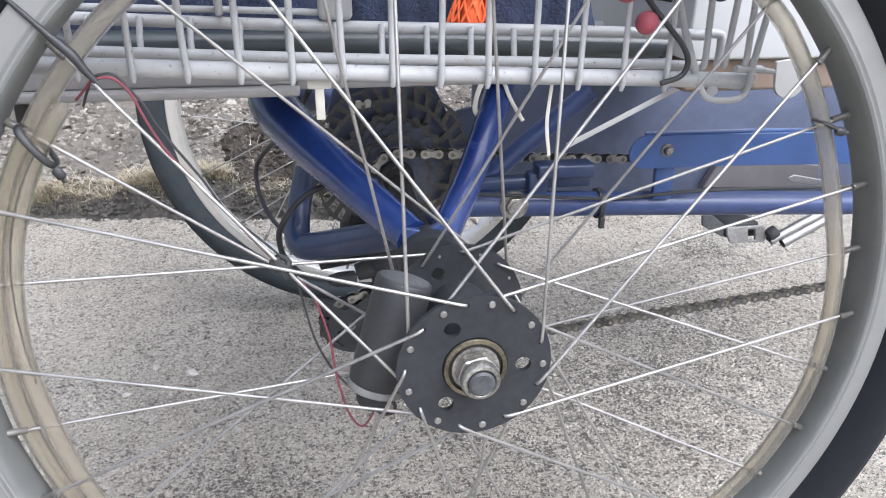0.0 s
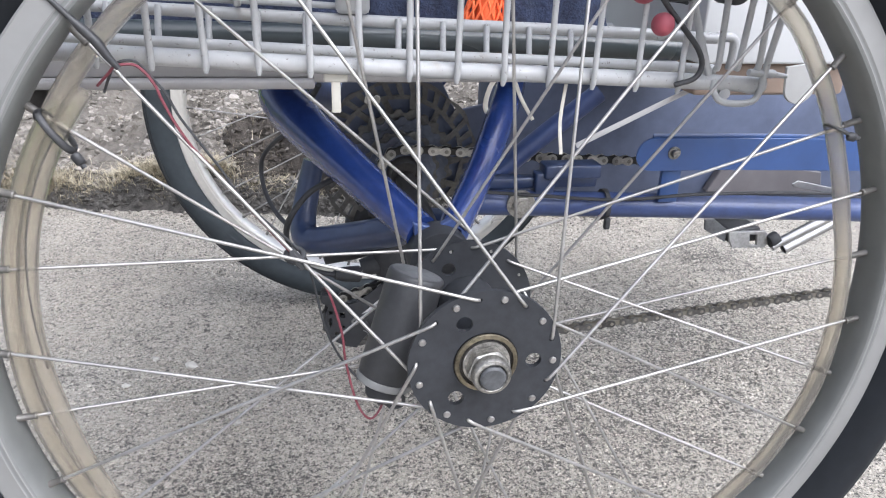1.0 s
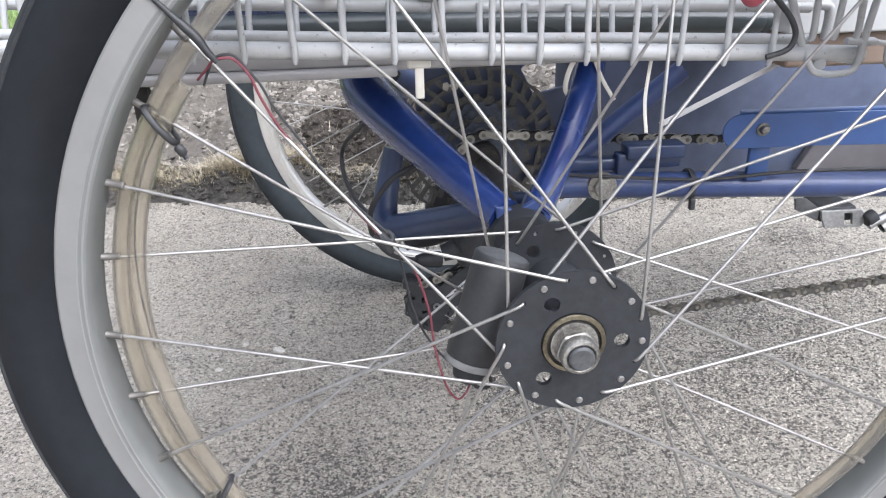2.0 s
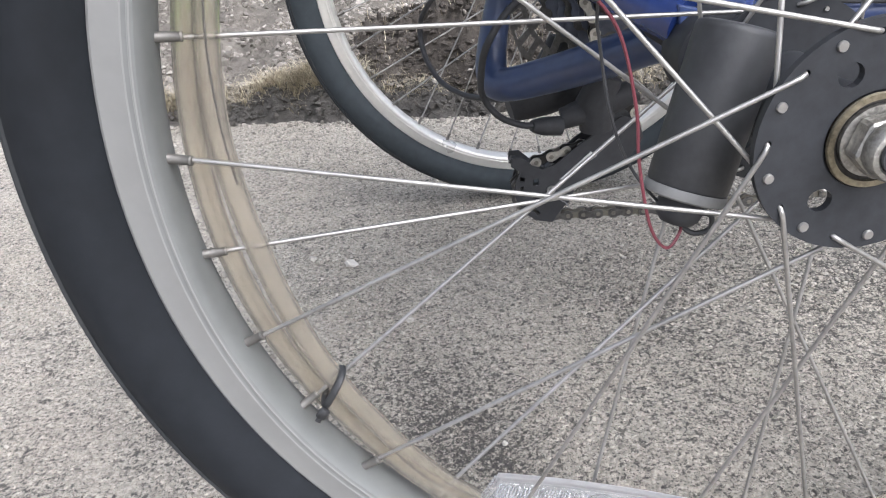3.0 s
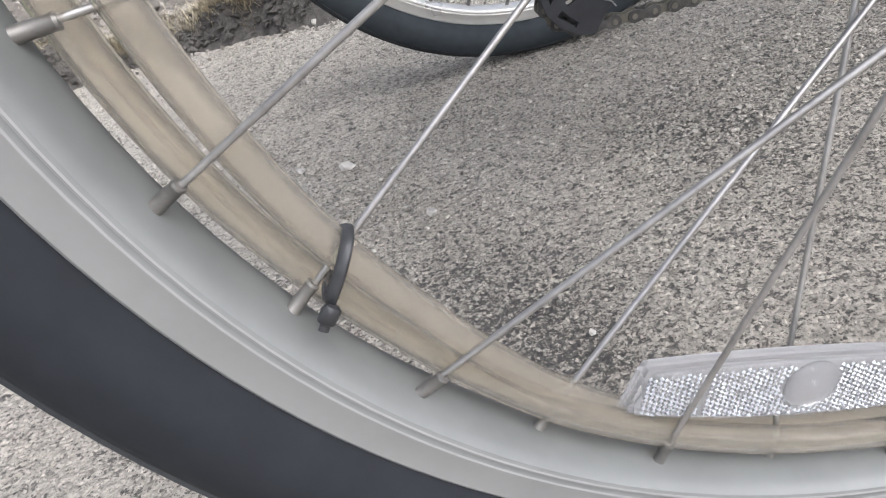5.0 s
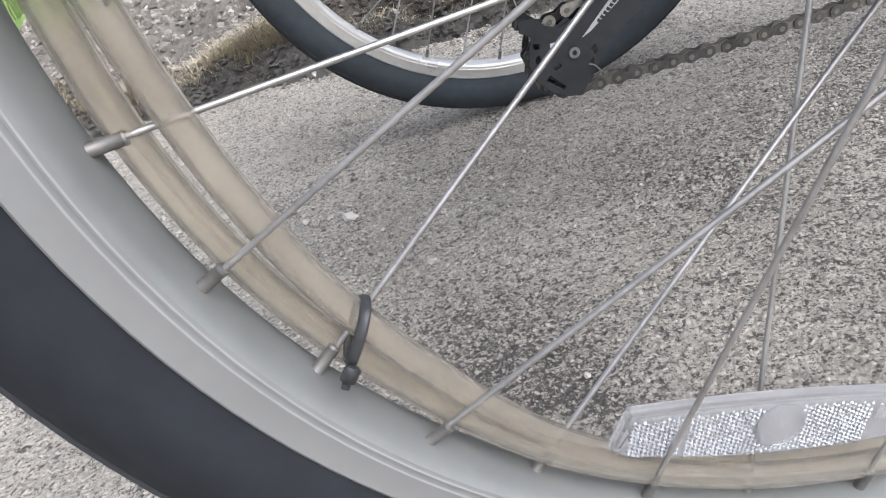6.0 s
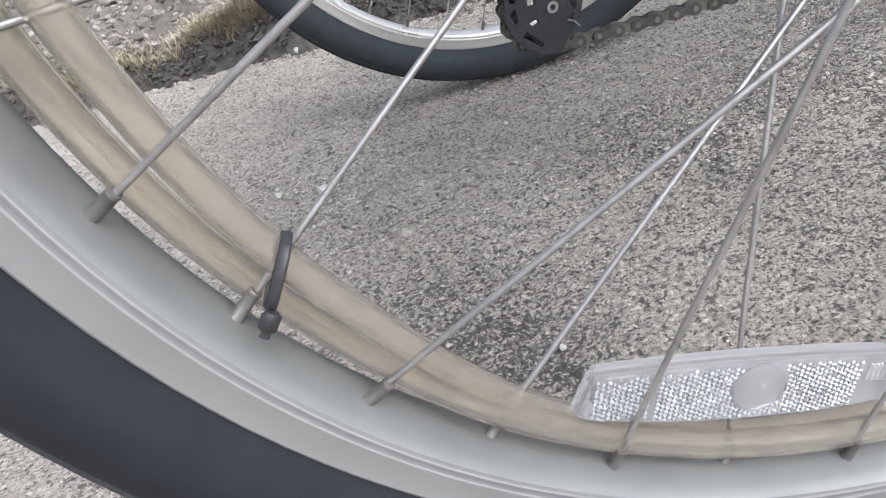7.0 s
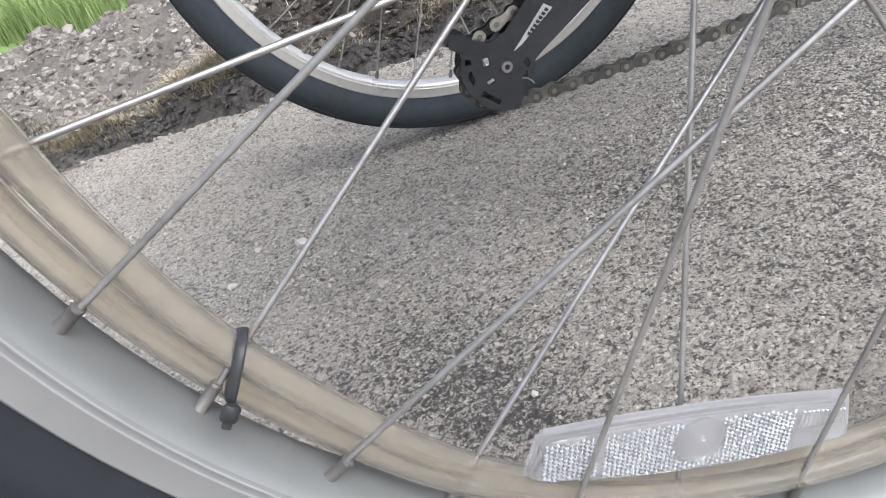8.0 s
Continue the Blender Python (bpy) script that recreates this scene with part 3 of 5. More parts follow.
def make_wheel(cy, th0, flip, label, metals, rubber):
    """A 36-spoke wheel, laced three-cross, about the axle at y = cy; flip: its outer side faces +y."""
    s = 1 if not flip else -1
    at = Matrix.Translation((AX, cy, AZ))
    hub_at = Matrix.Translation((AX - 0.0018, cy, AZ + 0.0040))
    mirror = Matrix.Diagonal((1, s, 1, 1))
    flange_at = {side: at @ Matrix.Translation(HUB_OFF[side]) for side in (-1, 1)}
    rim = revolve(RIM_PROFILE, 144, sharp=28)
    for m in metals:
        rim.materials.append(m)
    for f in rim.polygons:                      # brake tracks and ridges; the bed between them has a darker base colour
        away = math.hypot(f.center.x, f.center.z)
        f.material_index = 0 if away > 0.2492 else 2 if away > 0.2484 or 0.2456 < away < 0.2468 else 1
    wheel = part("wheel", rim, None, trike, label, at)
    part("tyre", tyre_mesh(), rubber, wheel, "black rubber tyre", at)
    part("tread", tread_mesh(), M_TREAD, wheel, "dusty tread ribs", at)
    for fy in (-0.0375 * s, 0.0375 * s):
        first = HUB_TURN + (th0 + 10 - 60 if fy * s < 0 else th0 - 60)
        part("hub_flange", flange_mesh(fy - 0.0015, fy + 0.0015, first), M_BLACK, wheel, "black drilled flange", flange_at[-1 if fy * s < 0 else 1])
    barrel = [(0.0172, -0.037), (0.0172, -0.030), (0.0145, -0.022), (0.0135, 0.0), (0.0145, 0.022), (0.0172, 0.030), (0.0172, 0.037)]
    shell = revolve(barrel, 40, closed=False)
    for v in shell.vertices:
        v.co += HUB_OFF[-1].lerp(HUB_OFF[1], 0.5 + v.co.y * s / 0.075)
    part("hub_shell", shell, M_BLACK, wheel, "black hub shell", at)
    for k in range(36):
        side = -1 if k % 2 == 1 else 1
        minus = k % 4 in (1, 2)
        nip = th0 + 10 * k
        hole = nip + HUB_TURN + (-60 if minus else 60)
        part("spoke", sweep(spoke_path(nip, hole, 0.0375 * side, minus, side), 0.00092, 10), M_STEEL, wheel, "", at @ mirror)
        if not minus:
            h = math.radians(nip + 60 + HUB_TURN)
            head = Matrix.Translation((HOLE_R * math.cos(h), 0.0375 * side + side * 0.0016, HOLE_R * math.sin(h)))
            part("spoke_head", HEAD, M_STEEL, wheel, "", flange_at[side] @ mirror @ head)
        a = math.radians(nip)
        foot = Vector((0.2432 * math.cos(a), 0.0019 * side, 0.2432 * math.sin(a)))
        hole = math.radians(hole)
        aim = (Vector((HOLE_R * math.cos(hole), 0.0375 * side, HOLE_R * math.sin(hole))) + HUB_OFF[side] - foot).normalized()
        part("nipple", NIPPLE, M_NIPPLE, wheel, "", at @ mirror @ Matrix.Translation(foot) @ aim.to_track_quat("Y", "Z").to_matrix().to_4x4())
    out, deep = -s, -0.0012
    for prof, mat, name, text in (
        ([(0.0140, 0.0386), (0.0154, 0.0386), (0.0154, 0.0402), (0.0160, 0.0402), (0.0164, 0.0410), (0.0160, 0.0418), (0.0140, 0.0418)], M_CUP, "bearing_cup", "yellowed zinc bearing cup"),
        ([(0.0, 0.0385), (0.0140, 0.0385), (0.0140, 0.0398), (0.0, 0.0398)], M_DARKSTEEL, "dust_seal", "dark seal"),
        ([(0.0, 0.0400), (0.0122, 0.0400), (0.0122, 0.0418), (0.0, 0.0418)], M_ZINC, "washer", "zinc washer"),
        ([(0.0066, 0.0490), (0.0094, 0.0490), (0.0099, 0.0502), (0.0098, 0.0536), (0.0090, 0.0550), (0.0076, 0.0554), (0.0066, 0.0546)], M_ZINC, "lock_collar", "zinc locking collar"),
        ([(0.0, 0.0400), (0.0065, 0.0400), (0.0065, 0.0560), (0.0055, 0.0570), (0.0, 0.0570)], M_SCUFF, "axle_end", "dull threaded axle end"),
    ):
        part(name, revolve([(r, (y + deep) * out) for r, y in prof], 40, sharp=30), mat, wheel, text, hub_at)
    hexagon = [(0.0112 * math.cos(math.radians(60 * i + 12)), 0.0112 * math.sin(math.radians(60 * i + 12))) for i in range(6)]
    part("axle_nut", plate([hexagon], 0.0406 * out, 0.0480 * out, 0.0009), M_ZINC, wheel, "worn hexagonal zinc axle nut", hub_at)
    return wheel


HEAD = revolve([(0.0, -0.0009), (0.0015, -0.0009), (0.0019, -0.0003), (0.0019, 0.0004), (0.0013, 0.0010), (0.0, 0.0012)], 12, sharp=50)
NIPPLE = revolve([(0.0, -0.0012), (0.0026, -0.0012), (0.0027, 0.0), (0.0020, 0.0008), (0.0018, 0.0092), (0.0020, 0.0095), (0.0018, 0.0103), (0.0, 0.0105)], 12, sharp=40)
for me in (HEAD, NIPPLE):
    me.materials.append(M_STEEL if me is HEAD else M_NIPPLE)

make_wheel(0.0, 148.44, False, "silver alloy rim of a spoked rear wheel", (M_RIM, M_BED, M_RIM), M_RUBBER)
make_wheel(FAR_Y, 141.0, True, "bright alloy rim of the second rear wheel", (M_RIM_LIT, M_RIM_LIT, M_RIM_LIT), M_RUBBER_LIFTED)


def tube(name, points, radius, material, parent, label="", sides=18, flat=1.0, steps=8):
    pts = spline(points, steps) if len(points) > 2 else [Vector(points[0]).lerp(Vector(points[1]), i / 4) for i in range(5)]
    if not np.isscalar(radius):
        radius = np.interp(np.linspace(0, 1, len(pts)), np.linspace(0, 1, len(radius)), radius)
    return part(name, sweep(pts, radius, sides, flat=flat), material, parent, label)


# axle and its bearing blocks
axle = part("axle", revolve([(0.0, 0.036), (0.0095, 0.036), (0.0095, 0.575), (0.0, 0.575)], 24, centre=(-0.002, 0, AZ + 0.0035)), M_DARKSTEEL, trike, "dark steel rear axle")
for y in (0.098, 0.5):
    prof = [(0.0096, y - 0.012), (0.021, y - 0.012), (0.022, y - 0.01), (0.022, y + 0.01), (0.021, y + 0.012), (0.0096, y + 0.012)]
    part("bearing_block", revolve(prof, 32, centre=(-0.002, 0, AZ + 0.0035)), M_BLACK, trike, "black axle bearing block")

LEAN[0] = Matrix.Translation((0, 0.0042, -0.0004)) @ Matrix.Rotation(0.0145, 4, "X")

# frame: struts rise from the bearing block to the carrier and the main tubes
frame_main = tube("frame", [(0.045, 0.235, 0.2865), (0.24, 0.232, 0.2775), (0.52, 0.228, 0.263)], 0.0112, M_BLUE_DARK, trike, "glossy blue lower frame tube", 20)
tube("strut", [(-0.013, 0.108, 0.312), (-0.05, 0.165, 0.334), (-0.088, 0.232, 0.357), (-0.104, 0.27, 0.372), (-0.100, 0.3, 0.392)], [0.0125, 0.0145, 0.0185, 0.021, 0.02], M_BLUE, frame_main, "thick glossy blue strut")
tube("strut", [(0.009, 0.106, 0.312), (0.04, 0.155, 0.345), (0.068, 0.204, 0.383), (0.073, 0.214, 0.395)], [0.0105, 0.011, 0.0118, 0.0115], M_BLUE, frame_main, "glossy blue strut")
tube("strut", [(-0.082, 0.290, 0.310), (-0.089, 0.285, 0.281), (-0.0935, 0.275, 0.260), (-0.0925, 0.265, 0.2485), (-0.084, 0.257, 0.2465), (-0.059, 0.240, 0.255), (-0.028, 0.212, 0.270), (0.0, 0.19, 0.284), (0.02, 0.17, 0.292)], [0.0095, 0.0105, 0.0115, 0.012, 0.0122, 0.0128, 0.0132, 0.0135, 0.013], M_BLUE_GREY, frame_main, "dull navy stay bent up at its end", 20)
tube("strut", [(0.050, 0.262, 0.280), (0.088, 0.262, 0.310), (0.115, 0.262, 0.333), (0.168, 0.262, 0.375)], 0.0088, M_BLUE_DARK, frame_main, "glossy blue brace")
tube("strut", [(0.07, 0.37, 0.40), (0.02, 0.37, 0.36), (-0.06, 0.36, 0.40)], 0.011, M_BLUE, frame_main, "dark blue cross tube")
tube("strut", [(-0.013, 0.502, 0.312), (-0.05, 0.445, 0.334), (-0.088, 0.378, 0.357), (-0.104, 0.34, 0.372)], [0.0125, 0.0145, 0.0185, 0.021], M_BLUE_DARK, frame_main, "dark blue strut to the second rear wheel")
tube("strut", [(0.009, 0.504, 0.312), (0.04, 0.455, 0.345), (0.068, 0.406, 0.383), (0.073, 0.396, 0.395)], 0.0112, M_BLUE_DARK, frame_main, "dark blue strut to the second rear wheel")
part("gusset", plate([[(-0.016, 0.297), (0.012, 0.297), (0.019, 0.312), (0.010, 0.326), (-0.004, 0.318), (-0.020, 0.322)], ring_points(0.011, 0.314, 0.0022, 12)], 0.100, 0.106, 0.0008), M_BLUE_DARK, frame_main, "dark blue gusset plate with a bolt hole")
part("bracket", block(0.113, 0.164, 0.226, 0.246, 0.3070, 0.3195, 0.002), M_BLUE_GREY, frame_main, "dull navy box bracket")
part("bracket", block(0.106, 0.124, 0.230, 0.243, 0.286, 0.312, 0.002), M_BLUE_GREY, frame_main, "dull navy box bracket")
part("bracket", block(0.045, 0.165, 0.236, 0.250, 0.296, 0.3065, 0.002), M_BLUE_GREY, frame_main, "dull navy bracket rail")
part("bracket", block(0.217, 0.235, 0.219, 0.224, 0.286, 0.322, 0.001), M_BLUE_FLAT, frame_main, "blue guard stay")
nut_at = (0.092, 0, 0.287)
part("bolt", revolve([(0.0, 0.216), (0.005, 0.216), (0.005, 0.222), (0.0125, 0.222), (0.0125, 0.225), (0.0, 0.225)], 24, centre=nut_at), M_ZINC, frame_main, "zinc bolt and washer")
part("bolt", plate([[(0.092 + 0.0085 * math.cos(math.radians(60 * i)), 0.287 + 0.0085 * math.sin(math.radians(60 * i))) for i in range(6)]], 0.2175, 0.2225, 0.0006), M_ZINC, frame_main, "zinc nut")

# chain guard: a channel with a rounded end
gx, gz, gr = 0.2030, 0.3312, 0.0146
outline = [(gx + gr * math.cos(a), gz + gr * math.sin(a)) for a in np.linspace(math.radians(90), math.radians(270), 14)]
outline += [(0.272, 0.3160), (0.40, 0.3120), (0.56, 0.3050), (0.56, 0.337), (0.40, 0.3415), (0.30, 0.3442)]
guard = part("chain_guard", plate([outline, ring_points(0.2225, 0.3325, 0.0040, 14)], 0.2145, 0.2160, 0.0004), M_BLUE_FLAT, trike, "light blue painted chain guard")
part("guard_lip", sweep([(x, y, z) for x, y, z in [(0.203, 0.2190, 0.3452), (0.30, 0.2190, 0.3438), (0.40, 0.2190, 0.3412), (0.56, 0.2190, 0.3368)]], 0.0034, 8, flat=0.2), M_BLUE_FLAT, guard, "folded upper lip")
part("bolt", revolve([(0.0, 0.2098), (0.0030, 0.2098), (0.0036, 0.2112), (0.0036, 0.2135), (0.0056, 0.2135), (0.0056, 0.2146), (0.0, 0.2146)], 20, centre=(0.2225, 0, 0.3325)), M_ZINC, guard, "zinc bolt and washer")

# sprockets and brake rotor on the middle of the axle
def sprocket(r, teeth, y, holes=5):
    edge = []
    for i in range(teeth):
        for f, q in ((0.0, 1.0), (0.28, 1.0), (0.5, 0.93), (0.78, 0.93)):
            a = 2 * math.pi * (i + f) / teeth
            edge.append((-0.002 + r * q * math.cos(a), AZ + 0.0035 + r * q * math.sin(a)))
    cut = [ring_points(-0.002 + 0.62 * r * math.cos(a), AZ + 0.0035 + 0.62 * r * math.sin(a), 0.15 * r, 10) for a in np.linspace(0, 2 * math.pi, holes, endpoint=False)]
    return plate([edge] + cut, y - 0.0009, y + 0.0009, 0)


cassette = part("cassette", revolve([(0.0, 0.268), (0.0135, 0.268), (0.015, 0.271), (0.016, 0.322), (0.0, 0.322)], 28, centre=(-0.002, 0, AZ + 0.0035)), M_DARKSTEEL, trike, "dark oily sprocket cluster")
for i, teeth in enumerate((9, 12, 14, 16, 18, 21, 24)):
    part("sprocket", sprocket(0.0127 * teeth / (2 * math.pi) + 0.003, teeth, 0.2845 + 0.0048 * i), M_LINK_DARK if i in (3, 6) else M_GUNMETAL, cassette)


def rotor_mesh():
    cx, cz = -0.002, AZ + 0.0035
    edge = [(cx + (0.0765 + 0.0014 * math.sin(12 * a)) * math.cos(a), cz + (0.0765 + 0.0014 * math.sin(12 * a)) * math.sin(a)) for a in np.linspace(0, 2 * math.pi, 96, endpoint=False)]
    cut = []
    for i in range(36):
        a = 2 * math.pi * i / 36
        p = [(0.0630, a), (0.0630, a + 0.10), (0.0735, a + 0.15), (0.0735, a + 0.05)]
        cut.append([(cx + r * math.cos(b), cz + r * math.sin(b)) for r, b in p])
    for i in range(14):
        a = 2 * math.pi * i / 14
        p = [(0.046, a), (0.046, a + 0.32), (0.0595, a + 0.41), (0.0595, a + 0.06)]
        cut.append([(cx + r * math.cos(b), cz + r * math.sin(b)) for r, b in p])
    return plate([edge, ring_points(cx, cz, 0.018, 24)] + cut, 0.3208, 0.3224, 0)


part("brake_rotor", rotor_mesh(), M_LINK_DARK, trike, "slotted dark steel brake rotor")
# added disc, a dark backdrop inside the rotor
part("rotor_backing", revolve([(0.016, 0.3165), (0.040, 0.3168), (0.0450, 0.3185), (0.0450, 0.3204), (0.016, 0.3204)], 48, centre=(-0.002, 0, AZ + 0.0035)), M_GUNMETAL, trike, "dark disc added behind the sprockets")
# sheet added for the unidentified dark mass around the sprockets
part("dark_backing", plate([[(-0.044, 0.400), (0.020, 0.402), (0.038, 0.374), (0.053, 0.345), (0.084, 0.352), (0.084, 0.270), (0.02, 0.252), (-0.03, 0.262), (-0.058, 0.305), (-0.060, 0.350)]], 0.3275, 0.3315, 0.001), M_SLATE, trike, "dark navy sheet added beside the sprockets")

part("cable_clip", joined([plate([[(-0.0352, 0.3575), (-0.0305, 0.3555), (-0.0292, 0.3600), (-0.0300, 0.3635), (-0.0345, 0.3630)]], 0.306, 0.310, 0.0008), plate([[(-0.0268, 0.3560), (-0.0215, 0.3570), (-0.0205, 0.3625), (-0.0240, 0.3645), (-0.0272, 0.3620)]], 0.306, 0.310, 0.0008), plate([[(-0.030, 0.3590), (-0.0265, 0.3590), (-0.0265, 0.3610), (-0.030, 0.3610)]], 0.3085, 0.3105, 0)]), M_PALE_TIE, trike, "pale plastic cable clip")

# chain: rollers in one mesh, links one by one
def chain_line(points):
    """Points every 12.7 mm along a polyline."""
    pts, out, carry = [Vector(p) for p in points], [], 0.0
    for a, b in zip(pts, pts[1:]):
        d = (b - a).length
        x = carry
        while x < d:
            out.append(a.lerp(b, x / d))
            x += 0.0127
        carry = x - d
    return out


CY = 0.2845


def arc(cx, cz, r, a0, a1, n=14):
    return [(cx + r * math.cos(math.radians(a0 + (a1 - a0) * i / n)), CY, cz + r * math.sin(math.radians(a0 + (a1 - a0) * i / n))) for i in range(n + 1)]


lower = [(0.60, CY, 0.158), (0.36, CY, 0.1395), (0.17, CY, 0.1235), (0.06, CY, 0.1225), (-0.038, CY, 0.1250)]
path = [(0.62, CY, 0.2980), (0.22, CY, 0.3050), (0.116, CY, 0.3110), (0.041, CY, 0.3180)] + arc(-0.002, 0.299, 0.0215, 80, 232) + \
       arc(0.002, 0.200, 0.0185, 150, -60) + [(-0.028, CY, 0.1845)] + arc(-0.0525, 0.151, 0.0248, 112, 268) + lower[::-1]
joints = chain_line(path)


def link_mesh(wide):
    w, r, q = (0.0034, 0.0042, 0.0024) if wide else (0.0022, 0.0040, 0.0024)
    edge = [(0.00635 * 1 + r * math.cos(a), r * math.sin(a)) for a in np.linspace(-2.0, 2.0, 8)]
    edge = edge + [(0.0, q)] + [(-x, -z) for x, z in edge] + [(0.0, -q)]
    a = plate([edge], -w - 0.0009, -w, 0)
    b = plate([edge], w, w + 0.0009, 0)
    return joined([a, b])


# second pair: links above the lower run, lit by their paler outer plates
LINKS, LIT_LINKS = [link_mesh(True), link_mesh(False)], [link_mesh(True), link_mesh(False)]
LINKS[0].materials.append(M_LINK_DARK)
LIT_LINKS[0].materials.append(M_LINK_LIT)
LIT_LINKS[1].materials.append(M_DARKSTEEL)
pins = []
for p in joints:
    pins.append(revolve([(0.0, -0.0047), (0.0019, -0.0047), (0.0019, 0.0047), (0.0, 0.0047)], 8, centre=p, closed=False))
chain = part("chain", joined(pins), M_PIN, trike, "oily rollers of the drive chain")
for i, (a, b) in enumerate(zip(joints, joints[1:])):
    d = (b - a)
    turn = Matrix.Rotation(-math.atan2(d.z, d.x), 4, "Y")
    part("link", (LINKS if a.z < 0.166 else LIT_LINKS)[i % 2], M_CHAIN, chain, "", Matrix.Translation((a + b) / 2) @ turn)

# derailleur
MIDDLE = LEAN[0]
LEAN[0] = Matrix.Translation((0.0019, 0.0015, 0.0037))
der = part("derailleur", joined([sweep([(-0.012, 0.262, 0.245), (-0.020, 0.262, 0.225), (-0.018, 0.264, 0.205)], [0.012, 0.015, 0.013], 14),
                                 sweep([(-0.045, 0.262, 0.215), (-0.02, 0.262, 0.222), (0.01, 0.262, 0.232)], [0.008, 0.011, 0.009], 12)]), M_PLASTIC, trike, "black rear derailleur")
cage = [(-0.082, 0.182), (-0.083, 0.175), (-0.076, 0.170), (-0.079, 0.163), (-0.081, 0.154), (-0.0785, 0.143), (-0.071, 0.132), (-0.061, 0.126), (-0.050, 0.1235), (-0.0465, 0.129), (-0.042, 0.135),
        (-0.035, 0.142), (-0.032, 0.151), (-0.0265, 0.1545), (0.012, 0.1755), (0.022, 0.190), (0.018, 0.205), (0.004, 0.209), (-0.012, 0.199), (-0.027, 0.190), (-0.047, 0.174), (-0.058, 0.171), (-0.066, 0.1745), (-0.074, 0.182)]
PULLEYS = ((-0.0525, 0.1510, 0.0225), (0.002, 0.200, 0.017))
slots = [[(-0.0655, 0.163), (-0.0610, 0.163), (-0.0610, 0.1575), (-0.0655, 0.1575)], [(-0.0665, 0.1475), (-0.0615, 0.1490), (-0.0605, 0.1465), (-0.0650, 0.1450)],
         [(-0.0760, 0.1660), (-0.0720, 0.1645), (-0.0725, 0.1615), (-0.0760, 0.1620)], [(-0.0770, 0.1560), (-0.0735, 0.1580), (-0.0730, 0.1510), (-0.0750, 0.1485)],
         [(-0.0720, 0.1400), (-0.0680, 0.1370), (-0.0620, 0.1310), (-0.0600, 0.1330), (-0.0640, 0.1370), (-0.0690, 0.1430)],
         [(-0.0400, 0.1520), (-0.0370, 0.1540), (-0.0360, 0.1500), (-0.0380, 0.1480)], [(-0.0420, 0.1440), (-0.0390, 0.1460), (-0.0400, 0.1420)]]
part("cage_plate", plate([cage] + slots, 0.2745, 0.2762, 0.0003), M_PLASTIC, der, "black cage plate")
part("cage_plate", plate([cage] + [[(x + 0.0035, z - 0.0055) for x, z in s] for s in slots[:2]], 0.2925, 0.2940, 0), M_PLASTIC, der, "black inner cage plate")
for cx, cz, cr in PULLEYS:
    edge = [(cx + (cr if i % 2 else cr * 0.84) * math.cos(math.pi * i / 11), cz + (cr if i % 2 else cr * 0.84) * math.sin(math.pi * i / 11)) for i in range(22)]
    part("jockey_wheel", plate([edge] + [ring_points(cx + 0.5 * cr * math.cos(a), cz + 0.5 * cr * math.sin(a), 0.17 * cr, 8) for a in (0.3, 2.53, 3.80)], 0.2815, 0.2875, 0.0004), M_SCUFF, der, "worn dark grey toothed pulley")
part("pivot_bolt", revolve([(0.0017, 0.2730), (0.0036, 0.2730), (0.0036, 0.2748), (0.0017, 0.2748)], 16, centre=(-0.0512, 0, 0.1530)), M_ALLOY, der, "silver pulley bolt")
tube("spring_wire", [(-0.0435, 0.2735, 0.1430), (-0.0400, 0.2720, 0.1415), (-0.0370, 0.2715, 0.1375)], 0.0005, M_ALLOY, der, "thin steel spring end", 6)
# printed bars on the arm
part("label_strip", plate([[(-0.0445, 0.1608), (-0.0385, 0.1632), (-0.0145, 0.1785), (-0.0195, 0.1825)]], 0.2738, 0.2744, 0), M_LABEL, der, "white printed strip")
for q in range(7):
    f0 = 0.30 + 0.095 * q
    ends = [(-0.0405 + 0.0240 * f, 0.1618 + 0.0186 * f) for f in (f0, f0 + 0.065)]
    part("print_bar", plate([[(ends[0][0] - 0.0006, ends[0][1] + 0.0006), (ends[0][0] + 0.0007, ends[0][1] - 0.0007), (ends[1][0] + 0.0010, ends[1][1] - 0.0010), (ends[1][0] - 0.0009, ends[1][1] + 0.0009)]], 0.2732, 0.2738, 0), M_PLASTIC, der, "black print bar")
tube("adjuster", [(-0.0825, 0.284, 0.1785), (-0.074, 0.284, 0.1755), (-0.066, 0.284, 0.1735)], [0.0036, 0.0042, 0.0036], M_PLASTIC, der, "black guide tip", 10)

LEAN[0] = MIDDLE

# brake caliper and its cables
caliper = part("brake_caliper", joined([sweep([(-0.078, 0.300, 0.215), (-0.05, 0.305, 0.222), (-0.02, 0.31, 0.225)], [0.012, 0.017, 0.014], 12, flat=0.8),
                                        sweep([(-0.045, 0.33, 0.215), (-0.04, 0.332, 0.235), (-0.03, 0.332, 0.26)], [0.012, 0.014, 0.01], 12)]), M_PLASTIC, trike, "black disc brake caliper")
tube("cable", [(-0.075, 0.300, 0.375), (-0.098, 0.36, 0.325), (-0.122, 0.43, 0.290), (-0.140, 0.48, 0.256), (-0.140, 0.475, 0.226), (-0.127, 0.45, 0.203), (-0.106, 0.40, 0.200), (-0.080, 0.335, 0.212)], 0.0026, M_PLASTIC, trike, "black brake cable", 8)
